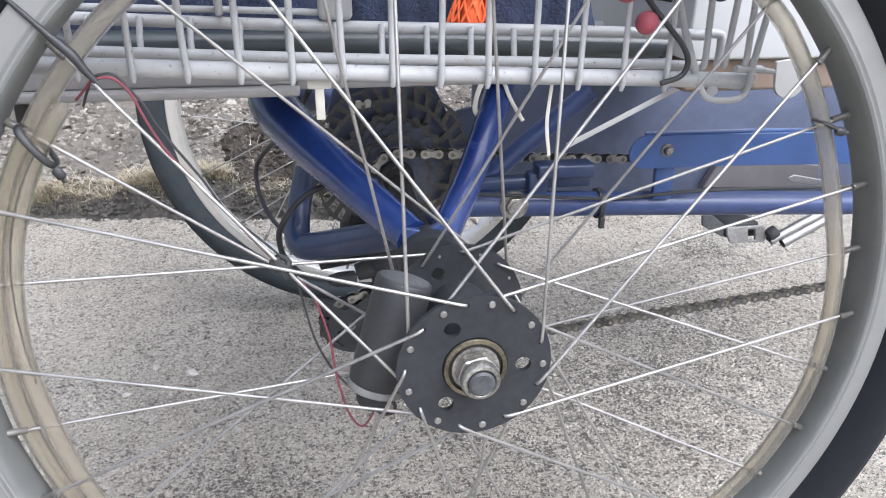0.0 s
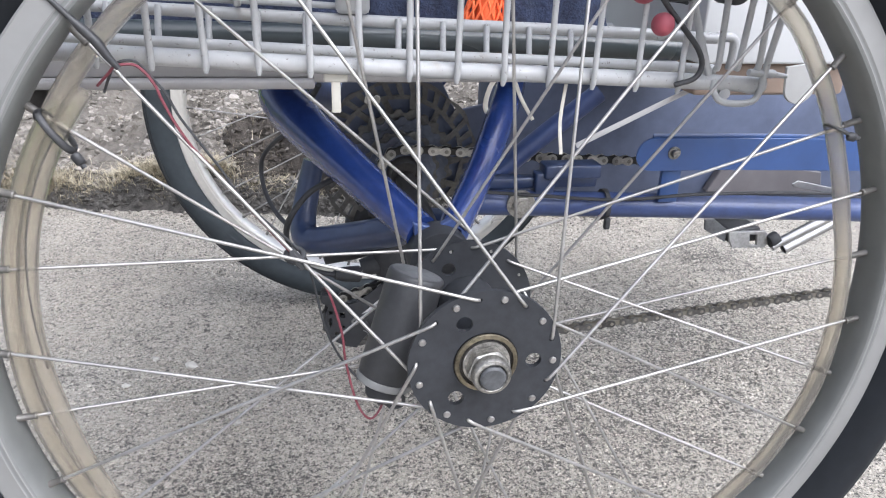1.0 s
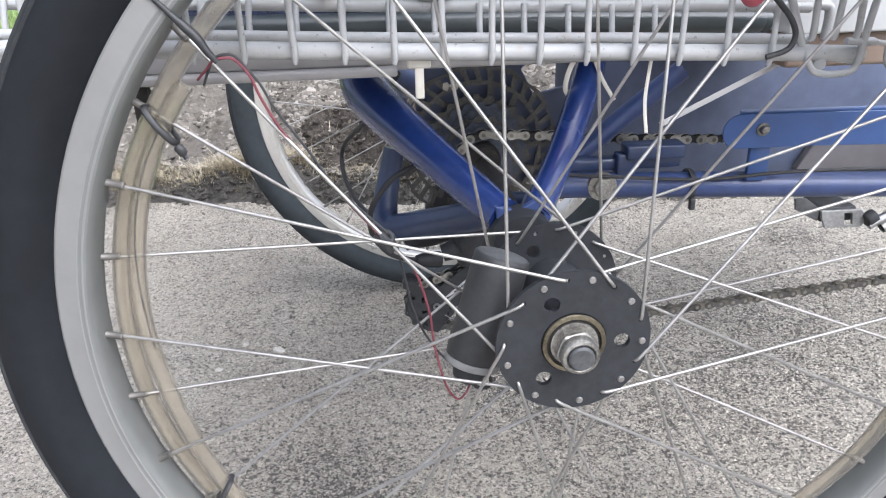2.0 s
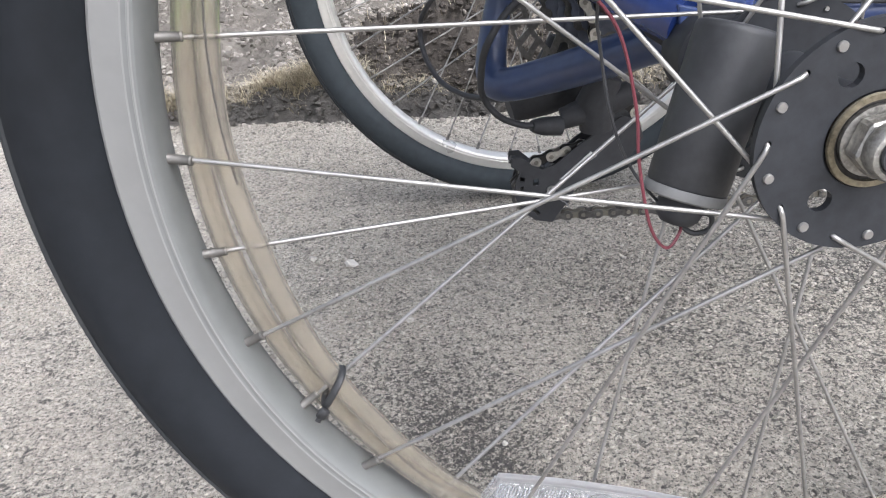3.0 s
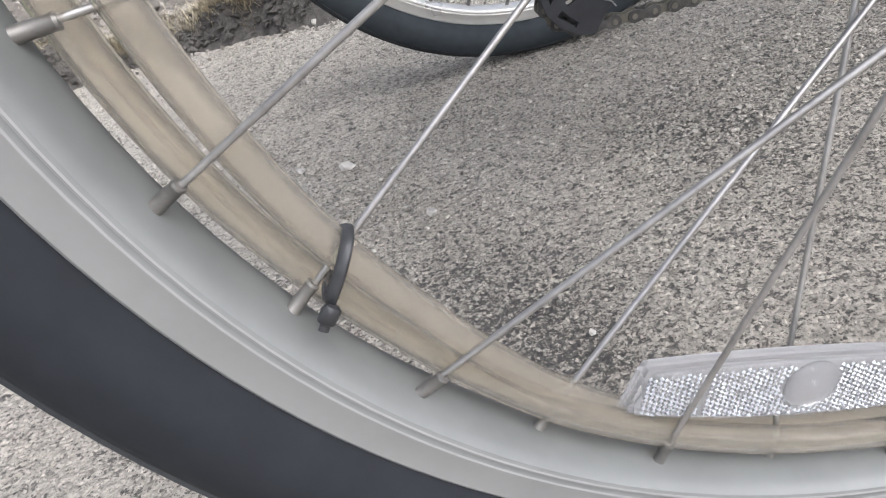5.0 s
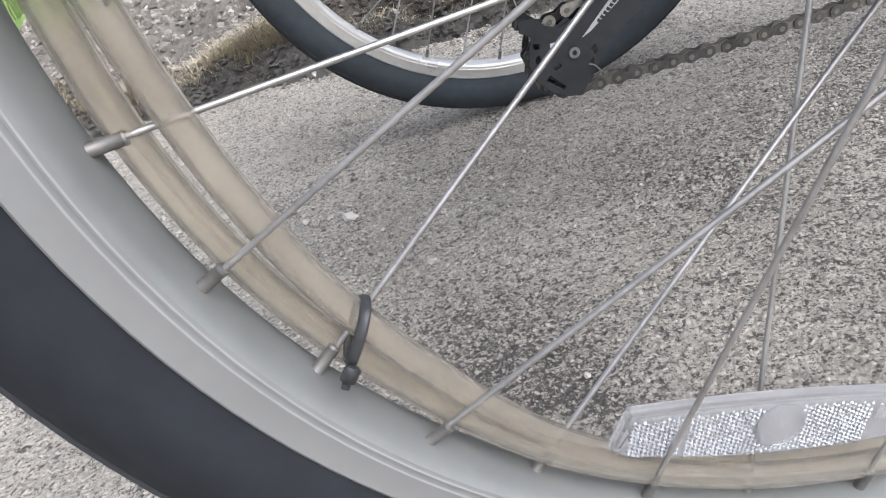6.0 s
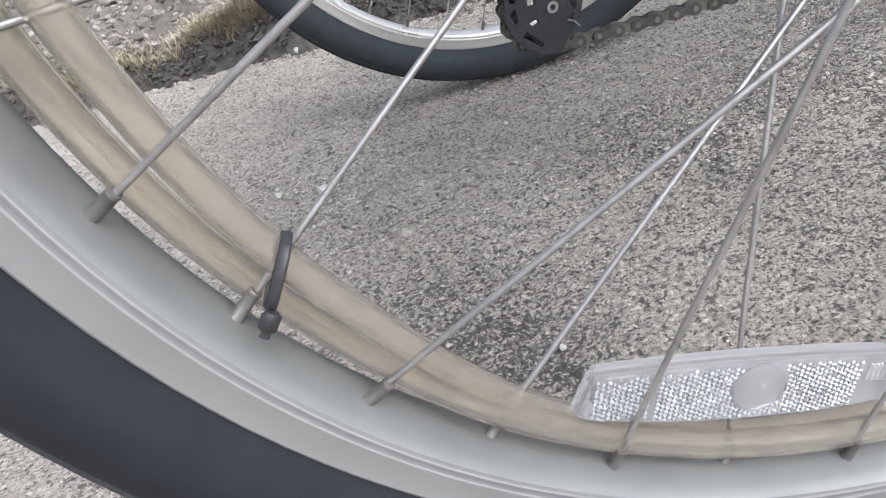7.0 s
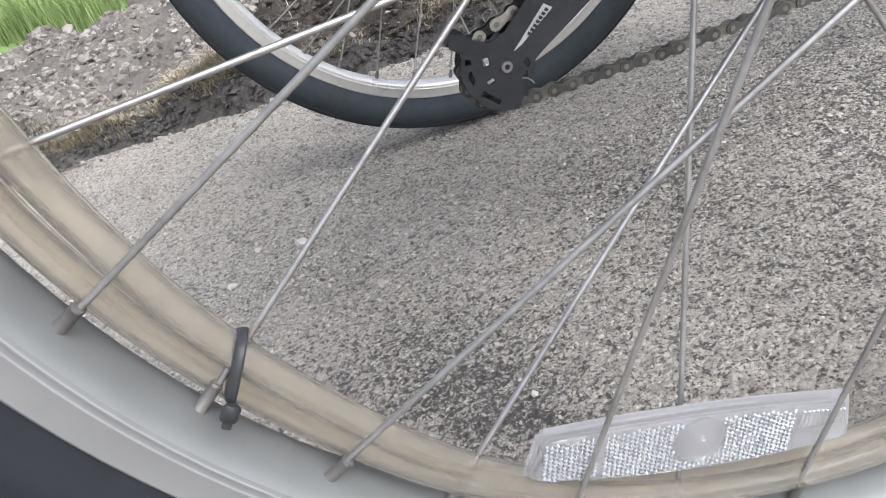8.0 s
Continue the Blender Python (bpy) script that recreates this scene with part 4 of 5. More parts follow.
tube("cable", [(-0.055, 0.205, 0.325), (-0.085, 0.20, 0.312), (-0.103, 0.198, 0.290), (-0.1065, 0.215, 0.267), (-0.104, 0.238, 0.245), (-0.093, 0.242, 0.2285), (-0.078, 0.246, 0.2195), (-0.064, 0.25, 0.2155)], 0.0024, M_PLASTIC, trike, "black gear cable", 8)
tube("cable_boot", [(-0.068, 0.249, 0.2165), (-0.060, 0.252, 0.2145), (-0.046, 0.257, 0.2120)], [0.0042, 0.0068, 0.0075], M_PLASTIC, trike, "black rubber cable boot", 12)
tube("cable", [(0.055, 0.222, 0.300), (0.10, 0.2205, 0.296), (0.18, 0.2195, 0.2895), (0.25, 0.2185, 0.2925), (0.34, 0.2165, 0.292), (0.43, 0.2165, 0.288)], 0.0016, M_PLASTIC, trike, "thin dark cable along the frame", 7)
part("zip_tie", revolve([(0.0125, -0.002), (0.0138, -0.002), (0.0138, 0.002), (0.0125, 0.002)], 24, centre=(0, 0, 0)), M_TIE, trike, "black zip tie round the frame", Matrix.Translation((0.172, 0.233, 0.281)) @ Matrix.Rotation(math.radians(90), 4, "Z"))
part("zip_tie", block(0.170, 0.175, 0.219, 0.224, 0.2615, 0.272, 0.001), M_TIE, trike, "black zip tie head")

# pedal and crank
LEAN[0] = Matrix()


def jagged(x0, z0, x1, z1, n, deep):
    """A toothed edge from one point to another."""
    return [(x0 + (x1 - x0) * k / n, z0 + (z1 - z0) * k / n - (deep if k % 2 else 0.0)) for k in range(n + 1)]


front = [(0.3928, 0.1952), (0.3950, 0.1850)] + jagged(0.4005, 0.1752, 0.4440, 0.1738, 12, 0.0012) + [(0.4475, 0.1800), (0.4465, 0.1880), (0.4400, 0.1945)]
pedal = part("pedal", plate([front, [(0.4205, 0.1910), (0.4300, 0.1905), (0.4322, 0.1768), (0.4232, 0.1772)]], 0.368, 0.372, 0.0006), M_PEDAL, trike, "worn alloy platform pedal")
part("side_plate", plate([[(0.3619, 0.2098), (0.3639, 0.1975), (0.3925, 0.1812), (0.3934, 0.1962), (0.3740, 0.2104)]], 0.3722, 0.3755, 0.0006), M_SCUFF, pedal, "dark grey side plate")
part("cage", plate([[(x + 0.012, z + 0.004) for x, z in front]], 0.420, 0.424, 0.0006), M_PEDAL, pedal, "toothed alloy cage")
part("pedal_body", block(0.398, 0.440, 0.376, 0.418, 0.178, 0.196, 0.003), M_PLASTIC, pedal, "black pedal body")
part("bearing_cap", sweep([(0.4455, 0.3660, 0.1815), (0.4475, 0.3662, 0.1824), (0.4560, 0.3675, 0.1862)], [0.0072, 0.0084, 0.0084], 18), M_PLASTIC, pedal, "black bearing cap")
tube("crank_arm", [(0.4488, 0.3640, 0.1762), (0.4730, 0.3640, 0.1888), (0.4978, 0.3640, 0.2014), (0.53, 0.3640, 0.2183)], [0.0052, 0.0056, 0.006, 0.0065], M_ALLOY, pedal, "polished alloy crank arm", 16)
stand = [(0.4651, 0.3640, 0.1725), (0.4900, 0.3640, 0.1858), (0.5168, 0.3640, 0.2002), (0.5480, 0.3640, 0.2175)]
part("stand_tube", hollow(spline(stand, 6), 0.0066, 0.0012), M_ALLOY, pedal, "dull alloy tube with an open end")
# black filler in the open end stands for the shade inside
part("bore_filler", sweep([Vector(stand[0]).lerp(Vector(stand[1]), f) for f in (0.06, 0.2)], 0.0052, 14), M_PLASTIC, pedal, "black filler that shows as the tube's dark bore")
# plate added for an unidentified bright shape below the guard
part("bright_plate", plate([[(0.3700, 0.2920), (0.3760, 0.2952), (0.4150, 0.2868), (0.4150, 0.2815), (0.3740, 0.2888)]], 0.249, 0.251, 0.0005), M_ALLOY, trike, "bright metal plate below the chain guard")

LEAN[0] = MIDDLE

# carrier rail under the basket
part("carrier_rail", block(-0.36, -0.082, 0.108, 0.118, 0.4155, 0.4325, 0.0015), M_CARRIER, trike, "grey painted carrier rail")
part("carrier_rail", block(-0.0815, 0.064, 0.108, 0.118, 0.4125, 0.4230, 0.0015), M_CARRIER, trike, "grey painted carrier rail")
part("carrier_lip", block(-0.36, -0.080, 0.100, 0.1185, 0.4100, 0.4154, 0.0015), M_CARRIER, trike, "grey folded lip of the carrier rail")
part("carrier_rail", block(-0.36, 0.30, 0.47, 0.486, 0.4105, 0.4165, 0.0015), M_GREY, trike, "grey painted carrier rail")
part("carrier_stay", block(-0.243, -0.232, 0.112, 0.117, 0.385, 0.4115, 0.001), M_DARKSTEEL, trike, "dark steel tab")

# dark box added for the dark area behind the drive side
PANEL = [(0.3861, 0.2695), (0.3671, 0.2330), (0.5198, 0.2250), (0.5133, 0.2535), (0.4785, 0.2590), (0.4264, 0.2640)]
case = thing("added_case", (0.34, 0.43, 0.212), "dark slate box added for the dark area under the basket", "storage case")
part("body", block(0.105, 0.62, 0.40, 0.47, 0.212, 0.372, 0.012, 3), M_SLATE, case, "dark slate plastic body")
# panel added for an unidentified brownish trapezoid below the guard
part("brown_panel", plate([PANEL], 0.3885, 0.3995, 0.0012), M_PANEL, case, "grey-brown panel added for the trapezoid below the chain guard")
part("lid", block(0.10, 0.625, 0.395, 0.475, 0.373, 0.392, 0.006, 2), M_SLATE, case, "dark slate plastic lid")

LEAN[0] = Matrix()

# ---------------------------------------------------------------- light kit, reflector and ties on the near wheel


def ring_at(r, deg, y=0.0):
    a = math.radians(deg)
    return Vector((AX + r * math.cos(a), y, AZ + r * math.sin(a)))


led = thing("light_tube", (0, 0, 0.06), "yellowed clear plastic light tube zip-tied inside the rim", "light tube")

BENDS = ([100, 131, 153, 160, 177, 188, 196, 215, 222, 229, 237, 250, 275, 300, 345, 360, 375, 385, 405, 480], [0.2225, 0.2240, 0.2262, 0.2258, 0.2236, 0.2208, 0.2204, 0.2213, 0.2236, 0.2272, 0.2305, 0.2325, 0.2315, 0.2300, 0.2335, 0.2285, 0.2235, 0.2250, 0.2325, 0.2250])
tube_in = [ring_at(np.interp(a, *BENDS) + 0.0005 * math.sin(a * 0.09), a, 0.0015 + 0.0012 * math.sin(a * 0.05) + np.interp(a, (222, 246, 310, 330), (0, 0.0045, 0.0045, 0))) for a in np.linspace(144, 478, 165)]
OUTER = ([95, 148, 156, 168, 214, 228, 318], [0.2318, 0.2322, 0.2338, 0.2334, 0.2337, 0.2314, 0.2310], [0.001, 0.003, 0.0065, 0.007, 0.007, -0.001, -0.002])
tube_out = [ring_at(np.interp(a, OUTER[0], OUTER[1]) + 0.0003 * math.sin(a * 0.11), a, np.interp(a, OUTER[0], OUTER[2]) + 0.0005 * math.sin(a * 0.06)) for a in np.linspace(95, 318, 120)]
for pts, text in ((tube_out, "yellowed clear outer tube"), (tube_in, "yellowed clear inner tube")):
    me = hollow(pts, 0.0047, 0.0014)
    me.shade_smooth()
    part("tube", me, M_TUBE, led, text)
part("led_strip", sweep([ring_at(np.interp(a, OUTER[0], OUTER[1]), a, np.interp(a, OUTER[0], OUTER[2])) for a in np.linspace(150, 315, 60)], 0.0009, 6, flat=0.25), M_TUBE, led, "pale strip inside the tube")
tube("wire_core", [ring_at(np.interp(a, *BENDS) + 0.0016 * math.sin(a * 0.13), a, 0.002 + 0.001 * math.cos(a * 0.21)) for a in range(150, 185, 4)], 0.0005, M_PLASTIC, led, "thin dark wire inside the tube", 6, steps=3)


def band(d0, r0, d1, r1, parent, text, deep=0.0078):
    """A zip tie slung round the tubes, from the inner side at (d0, r0) to the rim side at (d1, r1), with its head there."""
    pts = []
    for i in range(24):
        a = 2 * math.pi * i / 24
        f = 0.5 - 0.5 * math.cos(a)
        pts.append(ring_at(r0 + (r1 - 0.003 - r0) * f, d0 + (d1 - d0) * f, -deep * math.copysign(abs(math.sin(a)) ** 0.7, math.sin(a))))
    loop = sweep(pts, 0.0017, 8, closed=True, flat=0.4)
    d = (ring_at(r1, d1) - ring_at(r0, d0)).normalized()
    end = ring_at(r1 - 0.0045, d1, 0.0003 - deep)
    head = sweep([end - d * 0.001, end, end + d * 0.004, end + d * 0.0048], [0.0016, 0.0025, 0.0024, 0.0012], 8, flat=0.7)
    tail = sweep([end + d * 0.004, end + d * 0.0065 + Vector((0, -0.0006, 0))], 0.0013, 6, flat=0.5)
    return part("zip_tie", joined([loop, head, tail]), M_TIE, parent, text)


band(206.7, 0.2155, 209.0, 0.2350, led, "black zip tie round the tubes")
band(148.2, 0.2365, 150.6, 0.2195, led, "black zip tie round the tubes", 0.0062)
band(30.4, 0.2235, 28.2, 0.2335, led, "black zip tie round the tube", 0.0058)
tube("splice", [(-0.1900, -0.0130, 0.4735), (-0.1789, -0.0135, 0.4615), (-0.1744, -0.0135, 0.4567), (-0.1692, -0.0135, 0.4510), (-0.1657, -0.0135, 0.4452), (-0.1621, -0.0130, 0.4402)], [0.0010, 0.0014, 0.0021, 0.0023, 0.0018, 0.0013], M_TIE, led, "black taped splice", 8)
tail = [(-0.080, -0.014, 0.335), (-0.0725, -0.012, 0.308), (-0.0705, -0.012, 0.288), (-0.065, -0.012, 0.262), (-0.058, -0.012, 0.2515), (-0.0515, -0.008, 0.2565), (-0.050, -0.002, 0.262)]
tube("red_wire", [(-0.1734, -0.006, 0.4318), (-0.1680, -0.010, 0.4368), (-0.1635, -0.012, 0.4410), (-0.1566, -0.012, 0.4417), (-0.1522, -0.012, 0.4385), (-0.1485, -0.012, 0.4327), (-0.1464, -0.012, 0.4265), (-0.1421, -0.012, 0.4164), (-0.1364, -0.012, 0.4060), (-0.1312, -0.012, 0.3992), (-0.1227, -0.012, 0.3880), (-0.1150, -0.0125, 0.3779), (-0.093, -0.018, 0.352)] + tail, 0.00065, M_RED, led, "red wire", 7)
tube("black_wire", [(-0.1713, -0.005, 0.4289), (-0.1679, -0.008, 0.4353), (-0.1636, -0.010, 0.4418), (-0.1558, -0.010, 0.4428), (-0.1500, -0.010, 0.4360), (-0.1452, -0.010, 0.4295), (-0.1408, -0.010, 0.4197), (-0.1369, -0.010, 0.4132), (-0.1309, -0.010, 0.4039), (-0.1247, -0.010, 0.3942), (-0.1185, -0.0105, 0.3830), (-0.1140, -0.0110, 0.3766), (-0.0905, -0.0155, 0.3535), (-0.086, -0.008, 0.336), (-0.080, -0.006, 0.305), (-0.071, -0.004, 0.283), (-0.058, -0.003, 0.266), (-0.052, 0.0, 0.262)], 0.00062, M_TIE, led, "black wire", 7)
part("zip_tie", joined([sweep([(-0.0935 + 0.004 * math.cos(a), -0.018 + 0.004 * math.sin(a), 0.3535 + 0.002 * math.sin(a)) for a in np.linspace(0, 6.28, 14, endpoint=False)], 0.0016, 6, closed=True),
                        sweep([(-0.095, -0.021, 0.357), (-0.092, -0.023, 0.353), (-0.090, -0.022, 0.348)], [0.0018, 0.0026, 0.0016], 6)]), M_TIE, led, "black zip tie on the spokes")

battery = thing("battery_pack", (-0.04, 0, 0.26), "black cylindrical battery pack strapped between the hub flanges", "battery pack")
b0, b1 = Vector((-0.0305, 0.006, 0.3300)), Vector((-0.0505, -0.004, 0.2665))
cyl = [b0.lerp(b1, f) for f in (0, 0.012, 0.04, 0.5, 0.88, 0.9)]
part("body", sweep(cyl, [0.0142, 0.0152, 0.0156, 0.0156, 0.0156, 0.0150], 28), M_TIE, battery, "matt black cylindrical body")
part("top_disc", sweep([b0.lerp(b1, f) for f in (-0.006, 0.0, 0.004)], [0.0128, 0.0138, 0.0138], 28), M_SCUFF, battery, "scuffed grey-black end face")
part("collar", sweep([b0.lerp(b1, f) for f in (0.9, 0.92, 0.955, 0.965)], [0.0156, 0.0160, 0.0158, 0.0148], 28), M_GREY, battery, "pale grey end collar")
part("end_cap", sweep([b0.lerp(b1, f) for f in (0.965, 1.02, 1.08, 1.12)], [0.0085, 0.0095, 0.0085, 0.006], 18), M_PLASTIC, battery, "black end cap")
tube("lanyard", [(-0.052, -0.004, 0.259), (-0.046, -0.006, 0.254), (-0.040, -0.008, 0.256), (-0.040, -0.008, 0.262), (-0.046, -0.008, 0.263), (-0.050, -0.006, 0.259)], 0.0011, M_TIE, battery, "black wire loop", 7)

# spoke reflector: milky body with a prism field and a round boss
reflector = thing("spoke_reflector", (-0.078, 0, 0.085), "clear white plastic reflector clipped across the spokes", "reflector")
rot = Matrix.Translation((-0.0786, -0.0005, 0.1056)) @ Matrix.Rotation(math.radians(17.5), 4, "Y")


def barrel_shape(half, top, bottom, bow_top, bow_bottom, n=14):
    """A bar with bowed long sides and rounded ends."""
    xs = np.linspace(-half + 0.004, half - 0.004, n)
    up = [(x, top + bow_top * (1 - (x / half) ** 2)) for x in xs]
    lo = [(x, -bottom - bow_bottom * (1 - (x / half) ** 2)) for x in xs[::-1]]
    return [(-half + 0.0010, -bottom), (-half, -bottom + 0.0035), (-half + 0.0035, top - 0.0022)] + up + [(half - 0.0035, top - 0.0022), (half, -bottom + 0.0035), (half - 0.0010, -bottom)] + lo


part("housing", plate([barrel_shape(0.0584, 0.0092, 0.0098, 0.0026, 0.0048)], -0.002, 0.0026, 0.0021, 5), M_HOUSING, reflector, "milky clear plastic housing", rot)
part("lens", plate([barrel_shape(0.0550, 0.0066, 0.0084, 0.0026, 0.0044)], -0.0034, -0.0016, 0.0005), M_LENS, reflector, "clear prismatic lens", rot)
cells = bmesh.new()
pr = random.Random(4)
for ix in range(64):
    for iz in range(18):
        x = -0.0520 + 0.00166 * ix
        bow = 1 - (x / 0.0590) ** 2
        z = -0.0150 + 0.00158 * iz + (0.0008 if ix % 2 else 0.0)
        if abs(abs(x) - 0.034) < 0.0008 or x > 0.035 or x * x + z * z < 0.0094 ** 2 or z > 0.0050 + 0.0026 * bow or z < -0.0074 - 0.0044 * bow:
            continue
        tilt, lean = pr.uniform(-0.0004, 0.0004), pr.uniform(-0.0004, 0.0004)
        foot = [cells.verts.new((x + 0.00082 * math.cos(k * 1.5708), -0.0033, z + 0.00082 * math.sin(k * 1.5708))) for k in range(4)]
        tip = cells.verts.new((x + tilt, -0.0040, z + lean))
        for k in range(4):
            cells.faces.new((foot[k], foot[(k + 1) % 4], tip))
for k in range(10):                              # upright ribs at one end, over a plain strip
    x = 0.0362 + 0.00165 * k
    bow = 1 - (x / 0.0590) ** 2
    z0, z1 = -0.0012, 0.0042 + 0.0026 * bow
    a = [cells.verts.new(q) for q in ((x - 0.00075, -0.0033, z0), (x + 0.00075, -0.0033, z0), (x + 0.00075, -0.0033, z1), (x - 0.00075, -0.0033, z1), (x, -0.0041, z0 + 0.0004), (x, -0.0041, z1 - 0.0004))]
    for f in ((0, 4, 5, 3), (1, 2, 5, 4), (0, 1, 4), (3, 5, 2)):
        cells.faces.new([a[q] for q in f])
bmesh.ops.recalc_face_normals(cells, faces=cells.faces)
me = bpy.data.meshes.new("prisms")
cells.to_mesh(me)
cells.free()
tagged(part("prism_field", me, M_PRISM, reflector, "field of small clear prisms", rot), kind="stuff")
part("boss", revolve([(0.0, -0.0058), (0.0016, -0.0058), (0.0026, -0.0044), (0.0066, -0.0040), (0.0076, -0.0050), (0.0088, -0.0042), (0.0088, -0.0032), (0.0, -0.0032)], 36), M_LENS, reflector, "round clear boss", rot)

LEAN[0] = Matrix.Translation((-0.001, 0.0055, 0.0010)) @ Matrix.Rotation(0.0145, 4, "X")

# ---------------------------------------------------------------- wire basket and what lies in it
basket = thing("wire_basket", (0, 0.25, 0.42), "white plastic-coated wire basket with worn coating", "wire basket")


def rz(x):
    return 0.4340 - 0.044 * (x + 0.155)


def rod(name, a, b, r, text="", bend=0.0):
    pts = [Vector(a).lerp(Vector(b), f) + Vector((0, 0, bend * math.sin(f * 9.4))) for f in np.linspace(0, 1, 9)]
    return part(name, sweep(pts, r, 10), M_WHITE, basket, text)


rod("rail", (-0.30, 0.055, rz(-0.30)), (0.186, 0.055, rz(0.186)), 0.0047, "thick white bottom rail", 0.0003)
rod("rail", (-0.30, 0.075, rz(-0.30) + 0.0045), (0.165, 0.075, rz(0.165) + 0.0050), 0.0030, "white floor rail", 0.0004)
rod("rail", (-0.30, 0.088, rz(-0.30) + 0.0190), (0.17, 0.088, rz(0.17) + 0.0220), 0.0034, "white side rail", 0.0005)
rod("rail", (-0.30, 0.090, rz(-0.30) + 0.0255), (-0.052, 0.090, rz(-0.052) + 0.0270), 0.0019, "thin white side rail", 0.0004)
rod("rail", (-0.30, 0.30, 0.428), (0.19, 0.30, 0.424), 0.0046, "white floor rail")
rod("rail", (-0.30, 0.50, 0.428), (0.19, 0.50, 0.424), 0.0056, "thick white bottom rail")
for i in range(16):
    x = -0.265 + 0.0262 * i
    lean = 0.004 * math.sin(i * 2.1)
    pts = [(x, 0.0495, rz(x) - 0.0062), (x + 0.0004, 0.0483, rz(x) + 0.002), (x + lean * 0.1, 0.0480, rz(x) + 0.02), (x + lean * 0.5, 0.046, 0.55), (x + lean, 0.044, 0.66)]
    part("wire", sweep(spline(pts, 4), [0.0011, 0.0016] + [0.0018] * 15, 8), M_WHITE, basket)
for i in range(15):
    x = -0.2894 + 0.0258 * i
    part("wire", sweep([(x, 0.0770, rz(x) + 0.0015), (x, 0.080, rz(x) + 0.012), (x + 0.0005, 0.0835, rz(x) + 0.0225)], 0.0018, 8), M_WHITE, basket)
part("clamp", block(-0.066, -0.047, 0.0815, 0.093, rz(-0.05) + 0.024, 0.60, 0.003), M_WHITE, basket, "white flat upright")
part("clamp", block(-0.121, -0.117, 0.082, 0.089, rz(-0.12) + 0.024, 0.52, 0.0012), M_WHITE, basket, "white thin upright")
# corner: leaning end wires, a bent loop under the rail and the open ends of the rods
for x0, x1 in ((0.151, 0.150), (0.164, 0.1655), (0.177, 0.1765)):
    tube("wire", [(x0, 0.0505, 0.4285), (x0 + 0.0002, 0.049, 0.434), (x1, 0.0485, 0.465), (x1 + (x1 - x0) * 4, 0.046, 0.60)], 0.0019, M_WHITE, basket, "", 8)
tube("wire", [(0.1505, 0.052, 0.4225), (0.1522, 0.050, 0.4155), (0.157, 0.0495, 0.4105), (0.168, 0.0495, 0.409), (0.178, 0.0495, 0.4105), (0.1815, 0.050, 0.4165), (0.1822, 0.0495, 0.428), (0.1865, 0.0485, 0.466), (0.204, 0.046, 0.60)], 0.0020, M_WHITE, basket, "bent white corner wire", 8)
tube("wire", [(0.160, 0.0515, 0.4145), (0.176, 0.10, 0.4140), (0.186, 0.22, 0.414)], 0.0033, M_WHITE, basket, "white end rod", 12)
tube("wire", [(0.1575, 0.0535, 0.4195), (0.170, 0.0535, 0.4175), (0.181, 0.0535, 0.4155)], 0.0022, M_WHITE, basket, "slanting white wire", 8)
tube("wire", [(0.124, 0.0535, 0.50), (0.1325, 0.053, 0.4645), (0.148, 0.0525, 0.4255)], 0.0022, M_WHITE, basket, "slanting white wire", 8)
tube("wire", [(0.170, 0.088, 0.4425), (0.181, 0.088, 0.4420), (0.1835, 0.088, 0.436), (0.183, 0.088, 0.4225)], 0.0030, M_WHITE, basket, "white side rail bent down", 10)
tube("hook", [(0.172, 0.0500, 0.4272), (0.188, 0.0505, 0.4262), (0.1885, 0.0505, 0.4261), (0.1985, 0.052, 0.4245)], [0.0022, 0.0026, 0.0018, 0.0014], M_WHITE, basket, "white wire end cap", 8)
part("zip_tie", block(-0.0705, -0.0655, 0.0585, 0.0605, 0.4035, 0.4335, 0.0006), M_PALE_TIE, basket, "hanging pale nylon tie end")
part("zip_tie", block(-0.0745, -0.0615, 0.0575, 0.0625, 0.4205, 0.4265, 0.001), M_PALE_TIE, basket, "pale nylon tie head")
tube("zip_tie", [(0.060, 0.194, 0.404), (0.0515, 0.190, 0.391), (0.0490, 0.190, 0.377), (0.055, 0.190, 0.368)], 0.0020, M_PALE_TIE, basket, "pale nylon strap loop", 8, flat=0.3)
tube("zip_tie", [(0.072, 0.194, 0.396), (0.077, 0.190, 0.383), (0.087, 0.189, 0.367)], 0.0015, M_PALE_TIE, basket, "pale nylon strap end", 8, flat=0.3)
tube("zip_tie", [(0.064, 0.060, 0.420), (0.0625, 0.060, 0.397), (0.065, 0.060, 0.377)], 0.0011, M_PALE_TIE, basket, "pale nylon tie end", 8, flat=0.4)
tube("strap", [(0.118, 0.172, 0.3505), (0.164, 0.172, 0.373), (0.208, 0.172, 0.3945)], 0.0022, M_LABEL, basket, "flat white strap", 8, flat=0.15)

bar = part("black_pipe", sweep([(-0.30, 0.126, 0.4385), (0.0, 0.126, 0.4345), (0.165, 0.126, 0.4300)], 0.0080, 24), M_PIPE)
tagged(bar, "smooth dark plastic pipe lying in the basket", "pipe")


